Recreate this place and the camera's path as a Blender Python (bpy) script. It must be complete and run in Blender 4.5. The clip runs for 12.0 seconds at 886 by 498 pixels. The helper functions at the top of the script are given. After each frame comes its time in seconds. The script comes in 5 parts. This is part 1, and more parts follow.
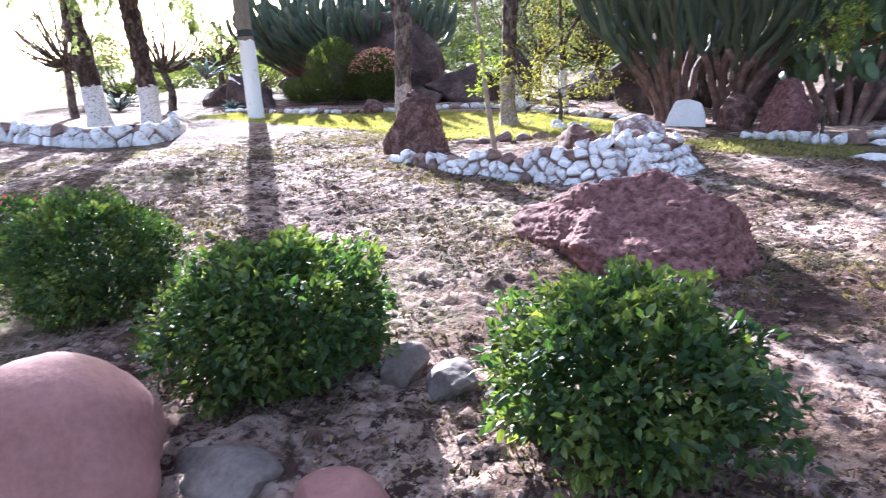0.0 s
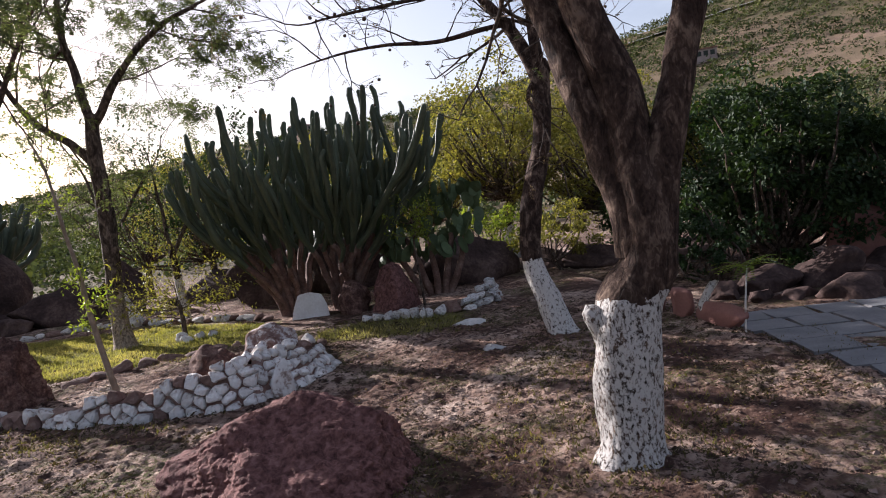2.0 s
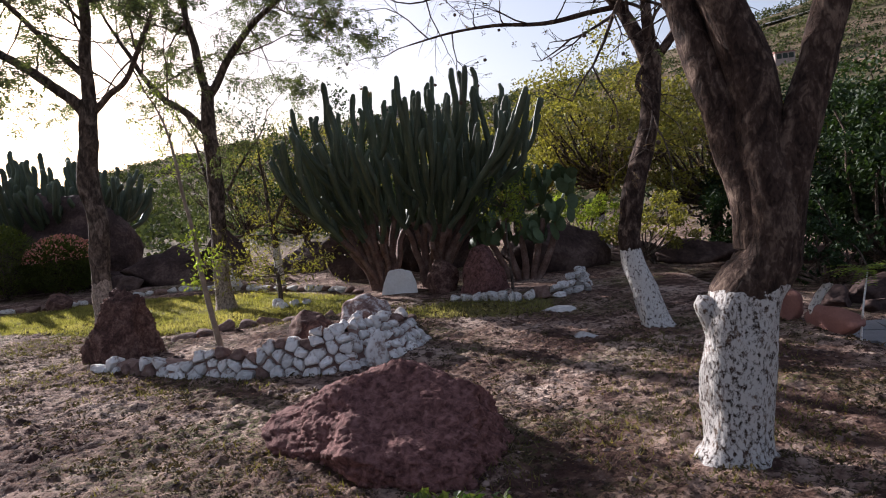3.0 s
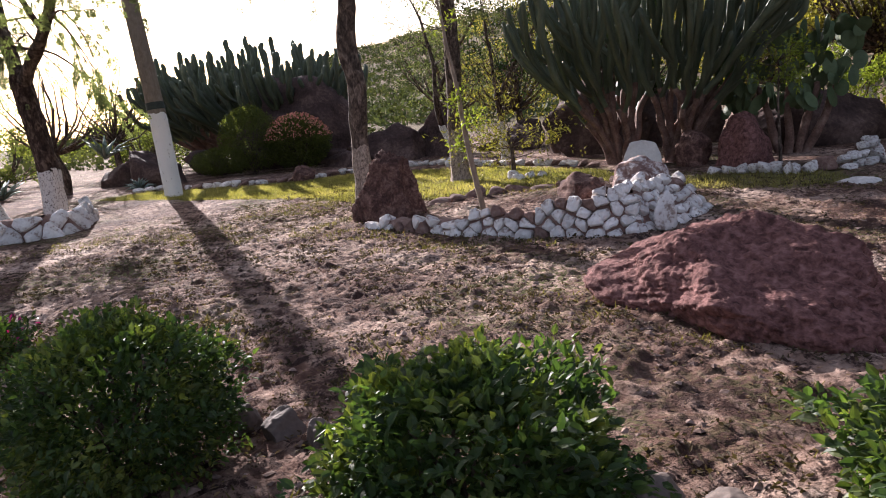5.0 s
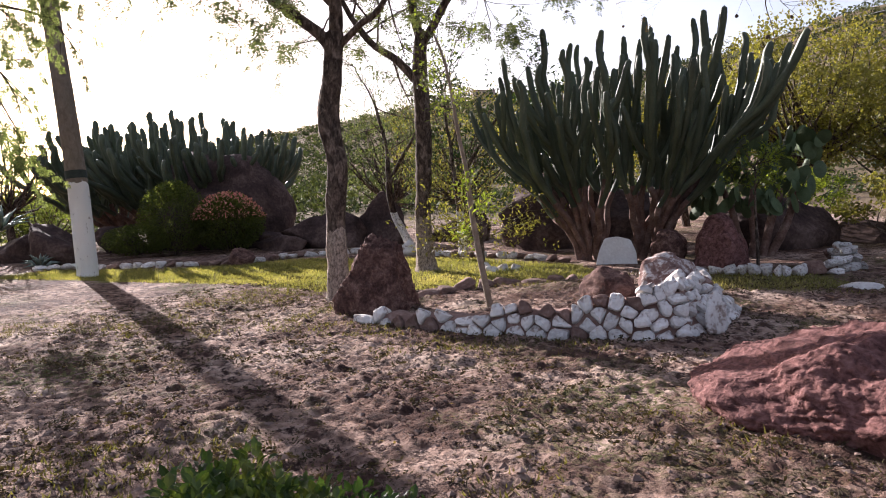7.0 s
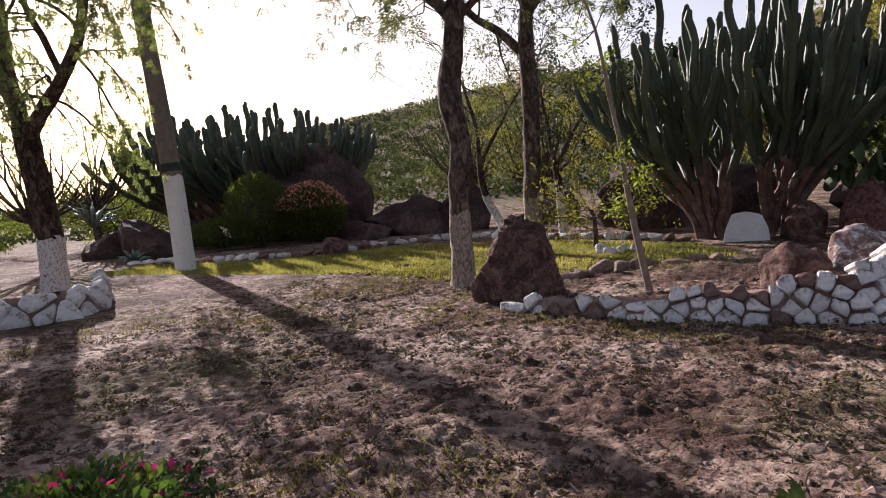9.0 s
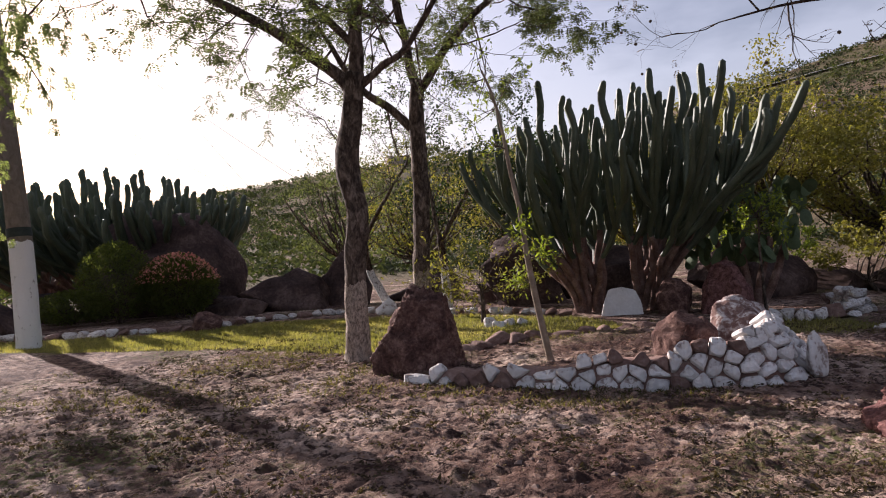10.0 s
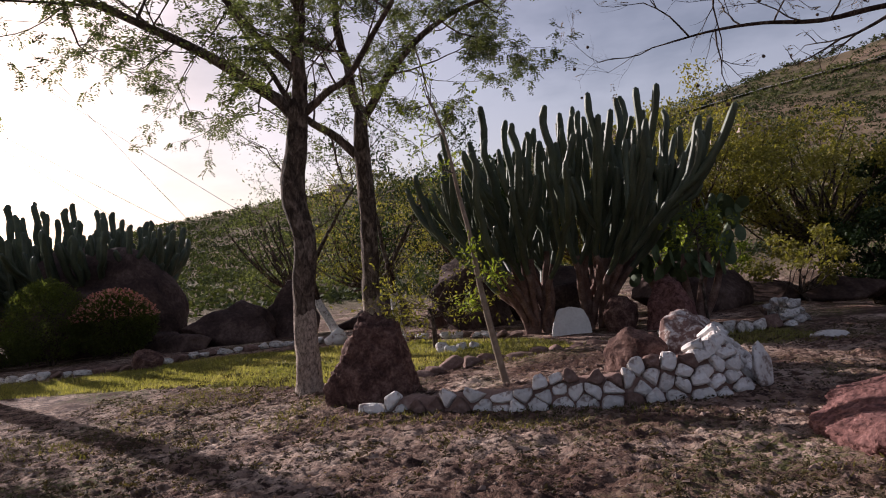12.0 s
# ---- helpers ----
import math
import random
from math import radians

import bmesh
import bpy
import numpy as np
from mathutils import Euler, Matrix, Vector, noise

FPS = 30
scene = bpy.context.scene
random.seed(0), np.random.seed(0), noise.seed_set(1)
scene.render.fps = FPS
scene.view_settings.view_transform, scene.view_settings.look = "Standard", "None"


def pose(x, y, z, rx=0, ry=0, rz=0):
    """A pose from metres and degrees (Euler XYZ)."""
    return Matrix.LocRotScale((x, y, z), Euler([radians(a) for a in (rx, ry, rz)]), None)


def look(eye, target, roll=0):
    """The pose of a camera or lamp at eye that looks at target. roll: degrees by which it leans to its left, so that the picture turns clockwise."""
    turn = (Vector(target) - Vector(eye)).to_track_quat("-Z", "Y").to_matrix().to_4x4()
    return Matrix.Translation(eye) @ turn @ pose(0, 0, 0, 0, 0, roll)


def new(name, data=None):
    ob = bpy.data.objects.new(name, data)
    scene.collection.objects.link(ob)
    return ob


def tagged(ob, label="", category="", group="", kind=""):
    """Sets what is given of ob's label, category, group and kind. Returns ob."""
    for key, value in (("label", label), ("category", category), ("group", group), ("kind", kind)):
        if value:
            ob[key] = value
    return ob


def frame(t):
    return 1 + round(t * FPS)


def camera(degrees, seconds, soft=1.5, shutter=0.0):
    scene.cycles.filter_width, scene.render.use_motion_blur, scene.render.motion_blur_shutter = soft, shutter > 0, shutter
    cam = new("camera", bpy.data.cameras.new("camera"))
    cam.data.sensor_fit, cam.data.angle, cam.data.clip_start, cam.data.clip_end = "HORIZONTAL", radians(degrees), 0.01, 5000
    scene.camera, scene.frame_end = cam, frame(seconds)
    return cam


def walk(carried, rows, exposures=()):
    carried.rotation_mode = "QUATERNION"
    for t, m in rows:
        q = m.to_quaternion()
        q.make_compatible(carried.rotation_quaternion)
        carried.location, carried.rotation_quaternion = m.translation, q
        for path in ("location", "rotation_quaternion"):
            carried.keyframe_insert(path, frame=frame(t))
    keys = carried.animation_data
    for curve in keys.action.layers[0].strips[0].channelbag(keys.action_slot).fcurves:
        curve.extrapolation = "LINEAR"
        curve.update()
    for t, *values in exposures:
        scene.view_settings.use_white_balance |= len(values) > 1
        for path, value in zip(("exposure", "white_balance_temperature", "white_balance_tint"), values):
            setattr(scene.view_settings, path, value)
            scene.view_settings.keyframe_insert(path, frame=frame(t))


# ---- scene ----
EXPOSURES = ((0.0, 2.82, 5200, 17), (0.5, 2.18, 5350, 17), (1.0, 1.8, 5600, 17), (1.5, 1.24, 5900, 18), (2.5, 0.99, 6000, 18), (3.6, 0.89, 5800, 18), (5.3, 1.46, 6100, 22), (6.6, 1.43, 6100, 22), (8.5, 1.03, 6150, 23), (9.5, 0.82, 6200, 23), (10.5, 0.92, 6300, 24), (12.0, 0.42, 6250, 24))
cam = camera(68.7, 12.0, soft=1.0, shutter=0.1)
PATH = [
    (0, (0.398, 1.983, 1.418), (-0.817, 3.462, 0.840), -2.2),
    (0.5, (0.331, 1.955, 1.528), (-0.369, 3.783, 1.117), 0.4),
    (1, (0.194, 1.987, 1.624), (-0.229, 3.925, 1.374), -0.9),
    (1.5, (0.265, 2.098, 1.678), (0.016, 4.075, 1.510), -4.2),
    (2, (0.290, 2.127, 1.737), (0.074, 4.111, 1.605), -7.9),
    (2.5, (0.232, 2.124, 1.710), (-0.054, 4.101, 1.618), -5.5),
    (3, (0.115, 2.065, 1.700), (-0.350, 4.005, 1.552), -4.8),
    (3.5, (-0.056, 1.979, 1.671), (-0.652, 3.873, 1.426), -4.1),
    (3.7, (-0.144, 1.895, 1.625), (-0.867, 3.740, 1.356), -5.3),
    (5.3, (-1.298, 2.035, 1.404), (-2.289, 3.716, 0.963), -5.4),
    (5.5, (-1.451, 2.061, 1.403), (-2.445, 3.745, 0.982), -4.7),
    (6, (-1.792, 2.188, 1.355), (-2.815, 3.867, 0.990), -7.0),
    (6.5, (-2.108, 2.314, 1.386), (-2.898, 4.133, 1.125), -4.9),
    (6.7, (-2.291, 2.304, 1.388), (-2.987, 4.171, 1.212), -2.5),
    (8.3, (-3.360, 2.328, 1.346), (-4.052, 4.196, 1.165), -2.8),
    (8.5, (-3.483, 2.346, 1.346), (-4.236, 4.188, 1.151), -3.3),
    (9, (-3.743, 2.421, 1.353), (-4.571, 4.229, 1.146), -4.7),
    (9.5, (-3.959, 2.501, 1.257), (-4.578, 4.400, 1.164), -3.3),
    (10, (-4.155, 2.445, 1.259), (-4.585, 4.398, 1.268), -3.5),
    (10.5, (-4.109, 2.452, 1.299), (-4.441, 4.422, 1.390), -3.7),
    (11, (-4.152, 2.441, 1.243), (-4.465, 4.415, 1.303), -3.9),
    (11.5, (-4.139, 2.503, 1.261), (-4.327, 4.492, 1.367), -5.0),
    (12, (-4.218, 2.473, 1.250), (-4.477, 4.455, 1.326), -5.5),
]
walk(cam, [(t, look(eye, target, roll)) for t, eye, target, roll in PATH], exposures=EXPOSURES)
world = bpy.data.worlds.new("sky")
scene.world = world
world.use_nodes = True
wn, wl = world.node_tree.nodes, world.node_tree.links
SUN_AZ = math.atan2(-0.82, 0.57)          # towards the sun, clockwise from +y
SUN_EL = radians(20)
sky = wn.new("ShaderNodeTexSky")
sky.sky_type, sky.sun_disc = "NISHITA", False
sky.sun_elevation, sky.sun_rotation = SUN_EL, SUN_AZ
sky.dust_density, sky.air_density = 2.5, 1.0
tc = wn.new("ShaderNodeTexCoord")
cm = wn.new("ShaderNodeMapping")
cm.inputs["Scale"].default_value = (1.0, 1.0, 2.6)
cn = wn.new("ShaderNodeTexNoise")
cn.inputs["Scale"].default_value, cn.inputs["Detail"].default_value, cn.inputs["Roughness"].default_value = 1.7, 6, 0.55
cr = wn.new("ShaderNodeValToRGB")
cr.color_ramp.elements[0].position, cr.color_ramp.elements[1].position = 0.36, 0.62
cloud = wn.new("ShaderNodeMixRGB")
gain = wn.new("ShaderNodeMixRGB")
gain.blend_type, gain.inputs[0].default_value = "MULTIPLY", 1.0
gain.inputs[2].default_value = (1.5, 1.42, 1.36, 1)
plus = wn.new("ShaderNodeMixRGB")
plus.blend_type, plus.inputs[0].default_value = "ADD", 1.0
plus.inputs[2].default_value = (3.2, 3.1, 3.1, 1)
bg = wn["Background"]
bg.inputs["Strength"].default_value = 0.047
wl.new(tc.outputs["Generated"], cm.inputs["Vector"])
wl.new(cm.outputs["Vector"], cn.inputs["Vector"])
wl.new(cn.outputs["Fac"], cr.inputs["Fac"])
wl.new(sky.outputs["Color"], gain.inputs[1])
wl.new(gain.outputs["Color"], plus.inputs[1])
wl.new(cr.outputs["Color"], cloud.inputs[0])
wl.new(sky.outputs["Color"], cloud.inputs[1])
wl.new(plus.outputs["Color"], cloud.inputs[2])
wl.new(cloud.outputs["Color"], bg.inputs["Color"])

sun = new("sun", bpy.data.lights.new("sun", "SUN"))
sun.data.energy, sun.data.angle, sun.data.color = 5.0, radians(0.5), (1.0, 0.94, 0.85)
sun.matrix_world = look((-20, 14, 12), (-20 + 0.82 * math.cos(SUN_EL), 14 - 0.57 * math.cos(SUN_EL), 12 - math.sin(SUN_EL)))


# ---- materials ----
def mat(name, ramp, scale=6.0, rough=0.8, bump=0.4, fine=40.0, spec=0.3, vary=0.0, leafy=0.0, warp=0.0, bump_scale=None, coords="Object", squash=1.0):
    """A surface whose colour runs through ramp (position, rgb) over noise at two scales."""
    m = bpy.data.materials.new(name)
    m.use_nodes = True
    n, l = m.node_tree.nodes, m.node_tree.links
    b = n["Principled BSDF"]
    co = n.new("ShaderNodeTexCoord")
    big, small = n.new("ShaderNodeTexNoise"), n.new("ShaderNodeTexNoise")
    stretch = n.new("ShaderNodeMapping")
    stretch.inputs["Scale"].default_value = (1, 1, squash)
    l.new(co.outputs[coords], stretch.inputs["Vector"])
    for node, sc in ((big, scale), (small, fine)):
        node.inputs["Scale"].default_value, node.inputs["Detail"].default_value = sc, 5
        node.inputs["Distortion"].default_value = warp
        l.new(stretch.outputs["Vector"], node.inputs["Vector"])
    mix = n.new("ShaderNodeMath")
    mix.operation = "MULTIPLY_ADD"
    mix.inputs[1].default_value = 0.35
    half = n.new("ShaderNodeMath")
    half.operation = "MULTIPLY_ADD"
    half.inputs[1].default_value, half.inputs[2].default_value = 0.65, 0.0
    l.new(big.outputs["Fac"], half.inputs[0])
    l.new(small.outputs["Fac"], mix.inputs[0])
    l.new(half.outputs[0], mix.inputs[2])
    cr = n.new("ShaderNodeValToRGB")
    el = cr.color_ramp.elements
    while len(el) < len(ramp):
        el.new(0.5)
    for e, (p, c) in zip(el, ramp):
        e.position, e.color = p, (*c, 1)
    l.new(mix.outputs[0], cr.inputs["Fac"])
    out = cr.outputs["Color"]
    if vary:
        info, geo = n.new("ShaderNodeObjectInfo"), n.new("ShaderNodeNewGeometry")
        add = n.new("ShaderNodeMath")
        l.new(info.outputs["Random"], add.inputs[0])
        l.new(geo.outputs["Random Per Island"], add.inputs[1])
        fr = n.new("ShaderNodeMath")
        fr.operation = "FRACT"
        l.new(add.outputs[0], fr.inputs[0])
        rng = n.new("ShaderNodeMapRange")
        rng.inputs["To Min"].default_value, rng.inputs["To Max"].default_value = 1 - vary, 1 + vary
        l.new(fr.outputs[0], rng.inputs["Value"])
        hsv = n.new("ShaderNodeHueSaturation")
        l.new(rng.outputs[0], hsv.inputs["Value"])
        l.new(out, hsv.inputs["Color"])
        out = hsv.outputs["Color"]
    l.new(out, b.inputs["Base Color"])
    b.inputs["Roughness"].default_value = rough
    b.inputs["Specular IOR Level"].default_value = spec
    if bump:
        bn = n.new("ShaderNodeBump")
        bn.inputs["Strength"].default_value, bn.inputs["Distance"].default_value = bump, 0.03
        if bump_scale:
            ht = n.new("ShaderNodeTexNoise")
            ht.inputs["Scale"].default_value, ht.inputs["Detail"].default_value = bump_scale, 6
            l.new(co.outputs[coords], ht.inputs["Vector"])
            l.new(ht.outputs["Fac"], bn.inputs["Height"])
        else:
            l.new(mix.outputs[0], bn.inputs["Height"])
        l.new(bn.outputs["Normal"], b.inputs["Normal"])
    if leafy:
        tr, ms = n.new("ShaderNodeBsdfTranslucent"), n.new("ShaderNodeMixShader")
        warm = n.new("ShaderNodeMixRGB")
        warm.blend_type, warm.inputs[0].default_value, warm.inputs[2].default_value = "MULTIPLY", 1.0, (1.7, 1.75, 0.7, 1)
        l.new(out, warm.inputs[1])
        l.new(warm.outputs["Color"], tr.inputs["Color"])
        ms.inputs["Fac"].default_value = leafy
        l.new(b.outputs["BSDF"], ms.inputs[1])
        l.new(tr.outputs["BSDF"], ms.inputs[2])
        l.new(ms.outputs["Shader"], n["Material Output"].inputs["Surface"])
    return m


def painted(name, under, paint, height, scale, worn, soft=0.09, grit=0.65):
    """under, with whitewash up to a height above the thing's base, flaking in spots."""
    m = mat(name, under, scale=11, rough=0.92, bump=1.0, fine=38, spec=0.12, warp=1.0, squash=0.5)
    n, l = m.node_tree.nodes, m.node_tree.links
    b = n["Principled BSDF"]
    old = b.inputs["Base Color"].links[0].from_socket
    co, sep = n.new("ShaderNodeTexCoord"), n.new("ShaderNodeSeparateXYZ")
    l.new(co.outputs["Object"], sep.inputs[0])
    edge = n.new("ShaderNodeTexNoise")
    edge.inputs["Scale"].default_value, edge.inputs["Detail"].default_value = 7, 4
    l.new(co.outputs["Object"], edge.inputs["Vector"])
    lift = n.new("ShaderNodeMath")
    lift.operation, lift.inputs[1].default_value = "MULTIPLY_ADD", 0.26
    l.new(edge.outputs["Fac"], lift.inputs[0])
    l.new(sep.outputs["Z"], lift.inputs[2])
    low = n.new("ShaderNodeMath")
    low.operation, low.inputs[1].default_value = "LESS_THAN", height + 0.13
    l.new(lift.outputs[0], low.inputs[0])
    sq = n.new("ShaderNodeMapping")
    sq.inputs["Scale"].default_value = (1, 1, 0.62)
    l.new(co.outputs["Object"], sq.inputs["Vector"])
    flake = n.new("ShaderNodeTexNoise")
    flake.inputs["Scale"].default_value, flake.inputs["Detail"].default_value, flake.inputs["Roughness"].default_value = scale, 8, grit
    l.new(sq.outputs[0], flake.inputs["Vector"])
    keep = n.new("ShaderNodeMapRange")
    keep.inputs["From Min"].default_value, keep.inputs["From Max"].default_value = worn, worn + soft
    l.new(flake.outputs["Fac"], keep.inputs["Value"])
    both = n.new("ShaderNodeMath")
    both.operation = "MULTIPLY"
    l.new(low.outputs[0], both.inputs[0])
    l.new(keep.outputs[0], both.inputs[1])
    pm = n.new("ShaderNodeMixRGB")
    pm.inputs[2].default_value = (*paint, 1)
    l.new(both.outputs[0], pm.inputs[0])
    l.new(old, pm.inputs[1])
    l.new(pm.outputs["Color"], b.inputs["Base Color"])
    return m


BARK = ((0.40, (0.035, 0.026, 0.021)), (0.52, (0.10, 0.074, 0.058)), (0.64, (0.22, 0.17, 0.135)))
BARK_RED = ((0.40, (0.022, 0.014, 0.011)), (0.52, (0.06, 0.038, 0.029)), (0.64, (0.17, 0.12, 0.09)))
M = dict(
    bark=mat("bark", BARK, 11, 0.92, 1.0, 38, 0.12, warp=1.0, squash=0.5),
    bark_red=mat("dark_reddish_bark", BARK_RED, 11, 0.92, 1.0, 38, 0.12, warp=1.0, squash=0.5),
    trunk_a=painted("whitewashed_bark", BARK_RED, (0.50, 0.47, 0.44), 1.06, 40, 0.415, 0.10, 0.72),
    trunk_b=painted("whitewashed_bark_smooth", BARK_RED, (0.62, 0.58, 0.54), 1.0, 36, 0.39, 0.09, 0.72),
    trunk_c=painted("whitewashed_bark_worn", BARK, (0.46, 0.37, 0.30), 1.0, 32, 0.38, 0.22, 0.8),
    pole=painted("whitewashed_pole", ((0.3, (0.16, 0.13, 0.10)), (0.7, (0.28, 0.23, 0.18))), (0.80, 0.79, 0.76), 2.0, 12, 0.30),
    pole_band=mat("dark_band_paint", ((0.3, (0.02, 0.03, 0.025)), (0.7, (0.05, 0.06, 0.05))), 12, 0.7),
    sapling_bark=mat("pale_sapling_bark", ((0.3, (0.16, 0.115, 0.08)), (0.7, (0.32, 0.25, 0.185))), 8, 0.85, 0.5, 40, 0.2),
    white_stone=mat("whitewashed_stone", ((0.32, (0.16, 0.11, 0.09)), (0.41, (0.36, 0.30, 0.27)), (0.46, (0.60, 0.565, 0.535)), (0.70, (0.77, 0.75, 0.72))), 6, 0.9, 1.0, 30, 0.12, vary=0.22),
    white_slab=mat("white_painted_slab", ((0.26, (0.35, 0.29, 0.26)), (0.38, (0.62, 0.59, 0.56)), (0.72, (0.80, 0.78, 0.75))), 3.0, 0.9, 0.6, 24, 0.12),
    worn_stone=mat("worn_whitewashed_rock", ((0.36, (0.10, 0.055, 0.045)), (0.50, (0.22, 0.14, 0.12)), (0.58, (0.52, 0.47, 0.44)), (0.70, (0.72, 0.69, 0.66))), 7, 0.9, 1.0, 30, 0.12, warp=0.5),
    bare_stone=mat("bare_volcanic_stone", ((0.3, (0.10, 0.055, 0.045)), (0.55, (0.22, 0.14, 0.115)), (0.72, (0.36, 0.27, 0.23))), 5, 0.9, 0.8, 28, 0.2, vary=0.2),
    red_rock=mat("red_lava_rock", ((0.36, (0.06, 0.027, 0.024)), (0.5, (0.15, 0.07, 0.062)), (0.70, (0.28, 0.148, 0.13))), 16, 0.94, 1.0, 40, 0.15, warp=0.6),
    brown_rock=mat("brown_lava_rock", ((0.36, (0.04, 0.021, 0.018)), (0.5, (0.105, 0.056, 0.045)), (0.64, (0.22, 0.135, 0.108))), 9, 0.94, 1.0, 38, 0.15, warp=0.6),
    dark_rock=mat("dark_rock", ((0.36, (0.03, 0.02, 0.018)), (0.52, (0.072, 0.046, 0.04)), (0.68, (0.16, 0.11, 0.093))), 1.6, 0.92, 1.0, 14, 0.15, warp=0.5),
    grey_stone=mat("grey_river_stone", ((0.3, (0.07, 0.053, 0.046)), (0.7, (0.20, 0.155, 0.13))), 5, 0.8, 0.4, 40, 0.3, vary=0.12),
    terracotta=mat("terracotta_painted_rock", ((0.3, (0.19, 0.085, 0.07)), (0.7, (0.31, 0.15, 0.125))), 4, 0.8, 0.4, 40),
    cactus=mat("cactus_skin", ((0.3, (0.045, 0.058, 0.036)), (0.55, (0.075, 0.094, 0.056)), (0.75, (0.14, 0.15, 0.09))), 3, 0.55, 0.3, 40, 0.4, vary=0.18),
    cactus_wood=mat("woody_cactus_bark", ((0.3, (0.07, 0.04, 0.031)), (0.5, (0.16, 0.095, 0.074)), (0.72, (0.30, 0.21, 0.17))), 5, 0.85, 0.8, 30, 0.2),
    pad=mat("prickly_pear_skin", ((0.3, (0.045, 0.075, 0.03)), (0.7, (0.12, 0.16, 0.075))), 4, 0.6, 0.3, 50, 0.3, vary=0.2),
    agave=mat("agave_leaf", ((0.3, (0.10, 0.14, 0.12)), (0.7, (0.2, 0.25, 0.2))), 4, 0.5, 0.1, 30),
    leaf_bush=mat("hedge_leaf", ((0.34, (0.025, 0.055, 0.018)), (0.5, (0.048, 0.082, 0.024)), (0.60, (0.13, 0.16, 0.04)), (0.70, (0.27, 0.28, 0.065))), 5, 0.5, 0, 12, 0.35, vary=0.45, leafy=0.42),
    leaf_round=mat("clipped_bush_leaf", ((0.3, (0.045, 0.062, 0.02)), (0.6, (0.10, 0.115, 0.04)), (0.75, (0.19, 0.18, 0.07))), 3, 0.5, 0, 20, 0.3, vary=0.3, leafy=0.6),
    leaf_feather=mat("feathery_leaf", ((0.3, (0.055, 0.068, 0.032)), (0.6, (0.10, 0.115, 0.06)), (0.75, (0.16, 0.17, 0.095))), 1, 0.55, 0, 9, 0.3, vary=0.35, leafy=0.4),
    leaf_pepper=mat("pepper_leaf", ((0.3, (0.12, 0.15, 0.085)), (0.6, (0.20, 0.23, 0.14)), (0.75, (0.28, 0.30, 0.19))), 1, 0.55, 0, 9, 0.3, vary=0.3, leafy=0.55),
    leaf_olive=mat("yellow_green_leaf", ((0.3, (0.10, 0.10, 0.026)), (0.55, (0.20, 0.18, 0.05)), (0.75, (0.34, 0.28, 0.09))), 0.6, 0.55, 0, 5, 0.3, vary=0.3, leafy=0.4),
    leaf_dark=mat("dark_green_leaf", ((0.3, (0.014, 0.03, 0.011)), (0.6, (0.032, 0.055, 0.018)), (0.75, (0.06, 0.085, 0.026))), 0.8, 0.6, 0, 6, 0.25, vary=0.35, leafy=0.18),
    leaf_lime=mat("bright_green_leaf", ((0.3, (0.10, 0.14, 0.02)), (0.7, (0.24, 0.28, 0.05))), 2, 0.5, 0, 20, 0.3, vary=0.3, leafy=0.45),
    leaf_dry=mat("dry_leaf", ((0.3, (0.10, 0.06, 0.035)), (0.7, (0.26, 0.18, 0.10))), 3, 0.8, 0, 20, 0.2, vary=0.3, leafy=0.2),
    grass=mat("lawn_grass", ((0.3, (0.11, 0.115, 0.04)), (0.5, (0.22, 0.20, 0.085)), (0.72, (0.40, 0.33, 0.17))), 0.7, 0.6, 0, 3, 0.3, vary=0.3, leafy=0.45),
    weed=mat("sparse_dry_grass", ((0.3, (0.06, 0.06, 0.022)), (0.55, (0.11, 0.095, 0.04)), (0.75, (0.20, 0.155, 0.075))), 1.2, 0.7, 0, 6, 0.2, vary=0.3, leafy=0.4),
    withered=mat("withered_weed", ((0.3, (0.035, 0.028, 0.018)), (0.55, (0.075, 0.056, 0.034)), (0.75, (0.14, 0.11, 0.05))), 2, 0.8, 0, 9, 0.15, vary=0.4, leafy=0.15),
    pink=mat("pink_petal", ((0.3, (0.52, 0.17, 0.20)), (0.7, (0.70, 0.38, 0.38))), 3, 0.6, 0, 20, vary=0.2, leafy=0.4),
    magenta=mat("magenta_bract", ((0.3, (0.30, 0.015, 0.16)), (0.7, (0.5, 0.03, 0.28))), 3, 0.6, 0, 20, vary=0.2, leafy=0.4),
    pod=mat("brown_seed_pod", ((0.3, (0.05, 0.03, 0.02)), (0.7, (0.11, 0.07, 0.045))), 8, 0.7),
    clod=mat("soil_clod", ((0.3, (0.13, 0.085, 0.068)), (0.7, (0.28, 0.205, 0.17))), 6, 0.95, 0.5, 40, 0.1, vary=0.25),
    paving=mat("grey_paving", ((0.3, (0.13, 0.13, 0.135)), (0.7, (0.24, 0.235, 0.235))), 3, 0.85, 0.4, 30),
    shrub=mat("hillside_shrub", ((0.36, (0.034, 0.043, 0.022)), (0.5, (0.066, 0.08, 0.038)), (0.64, (0.12, 0.13, 0.058))), 0.05, 0.8, 0, 0.6, 0.1, vary=0.45, leafy=0.14),
    cable=mat("black_cable", ((0.3, (0.03, 0.03, 0.03)), (0.7, (0.05, 0.05, 0.05))), 4, 0.6, 0),
    render_wall=mat("pale_rendered_wall", ((0.3, (0.30, 0.23, 0.21)), (0.7, (0.42, 0.34, 0.31))), 1, 0.9, 0.1, 8),
)


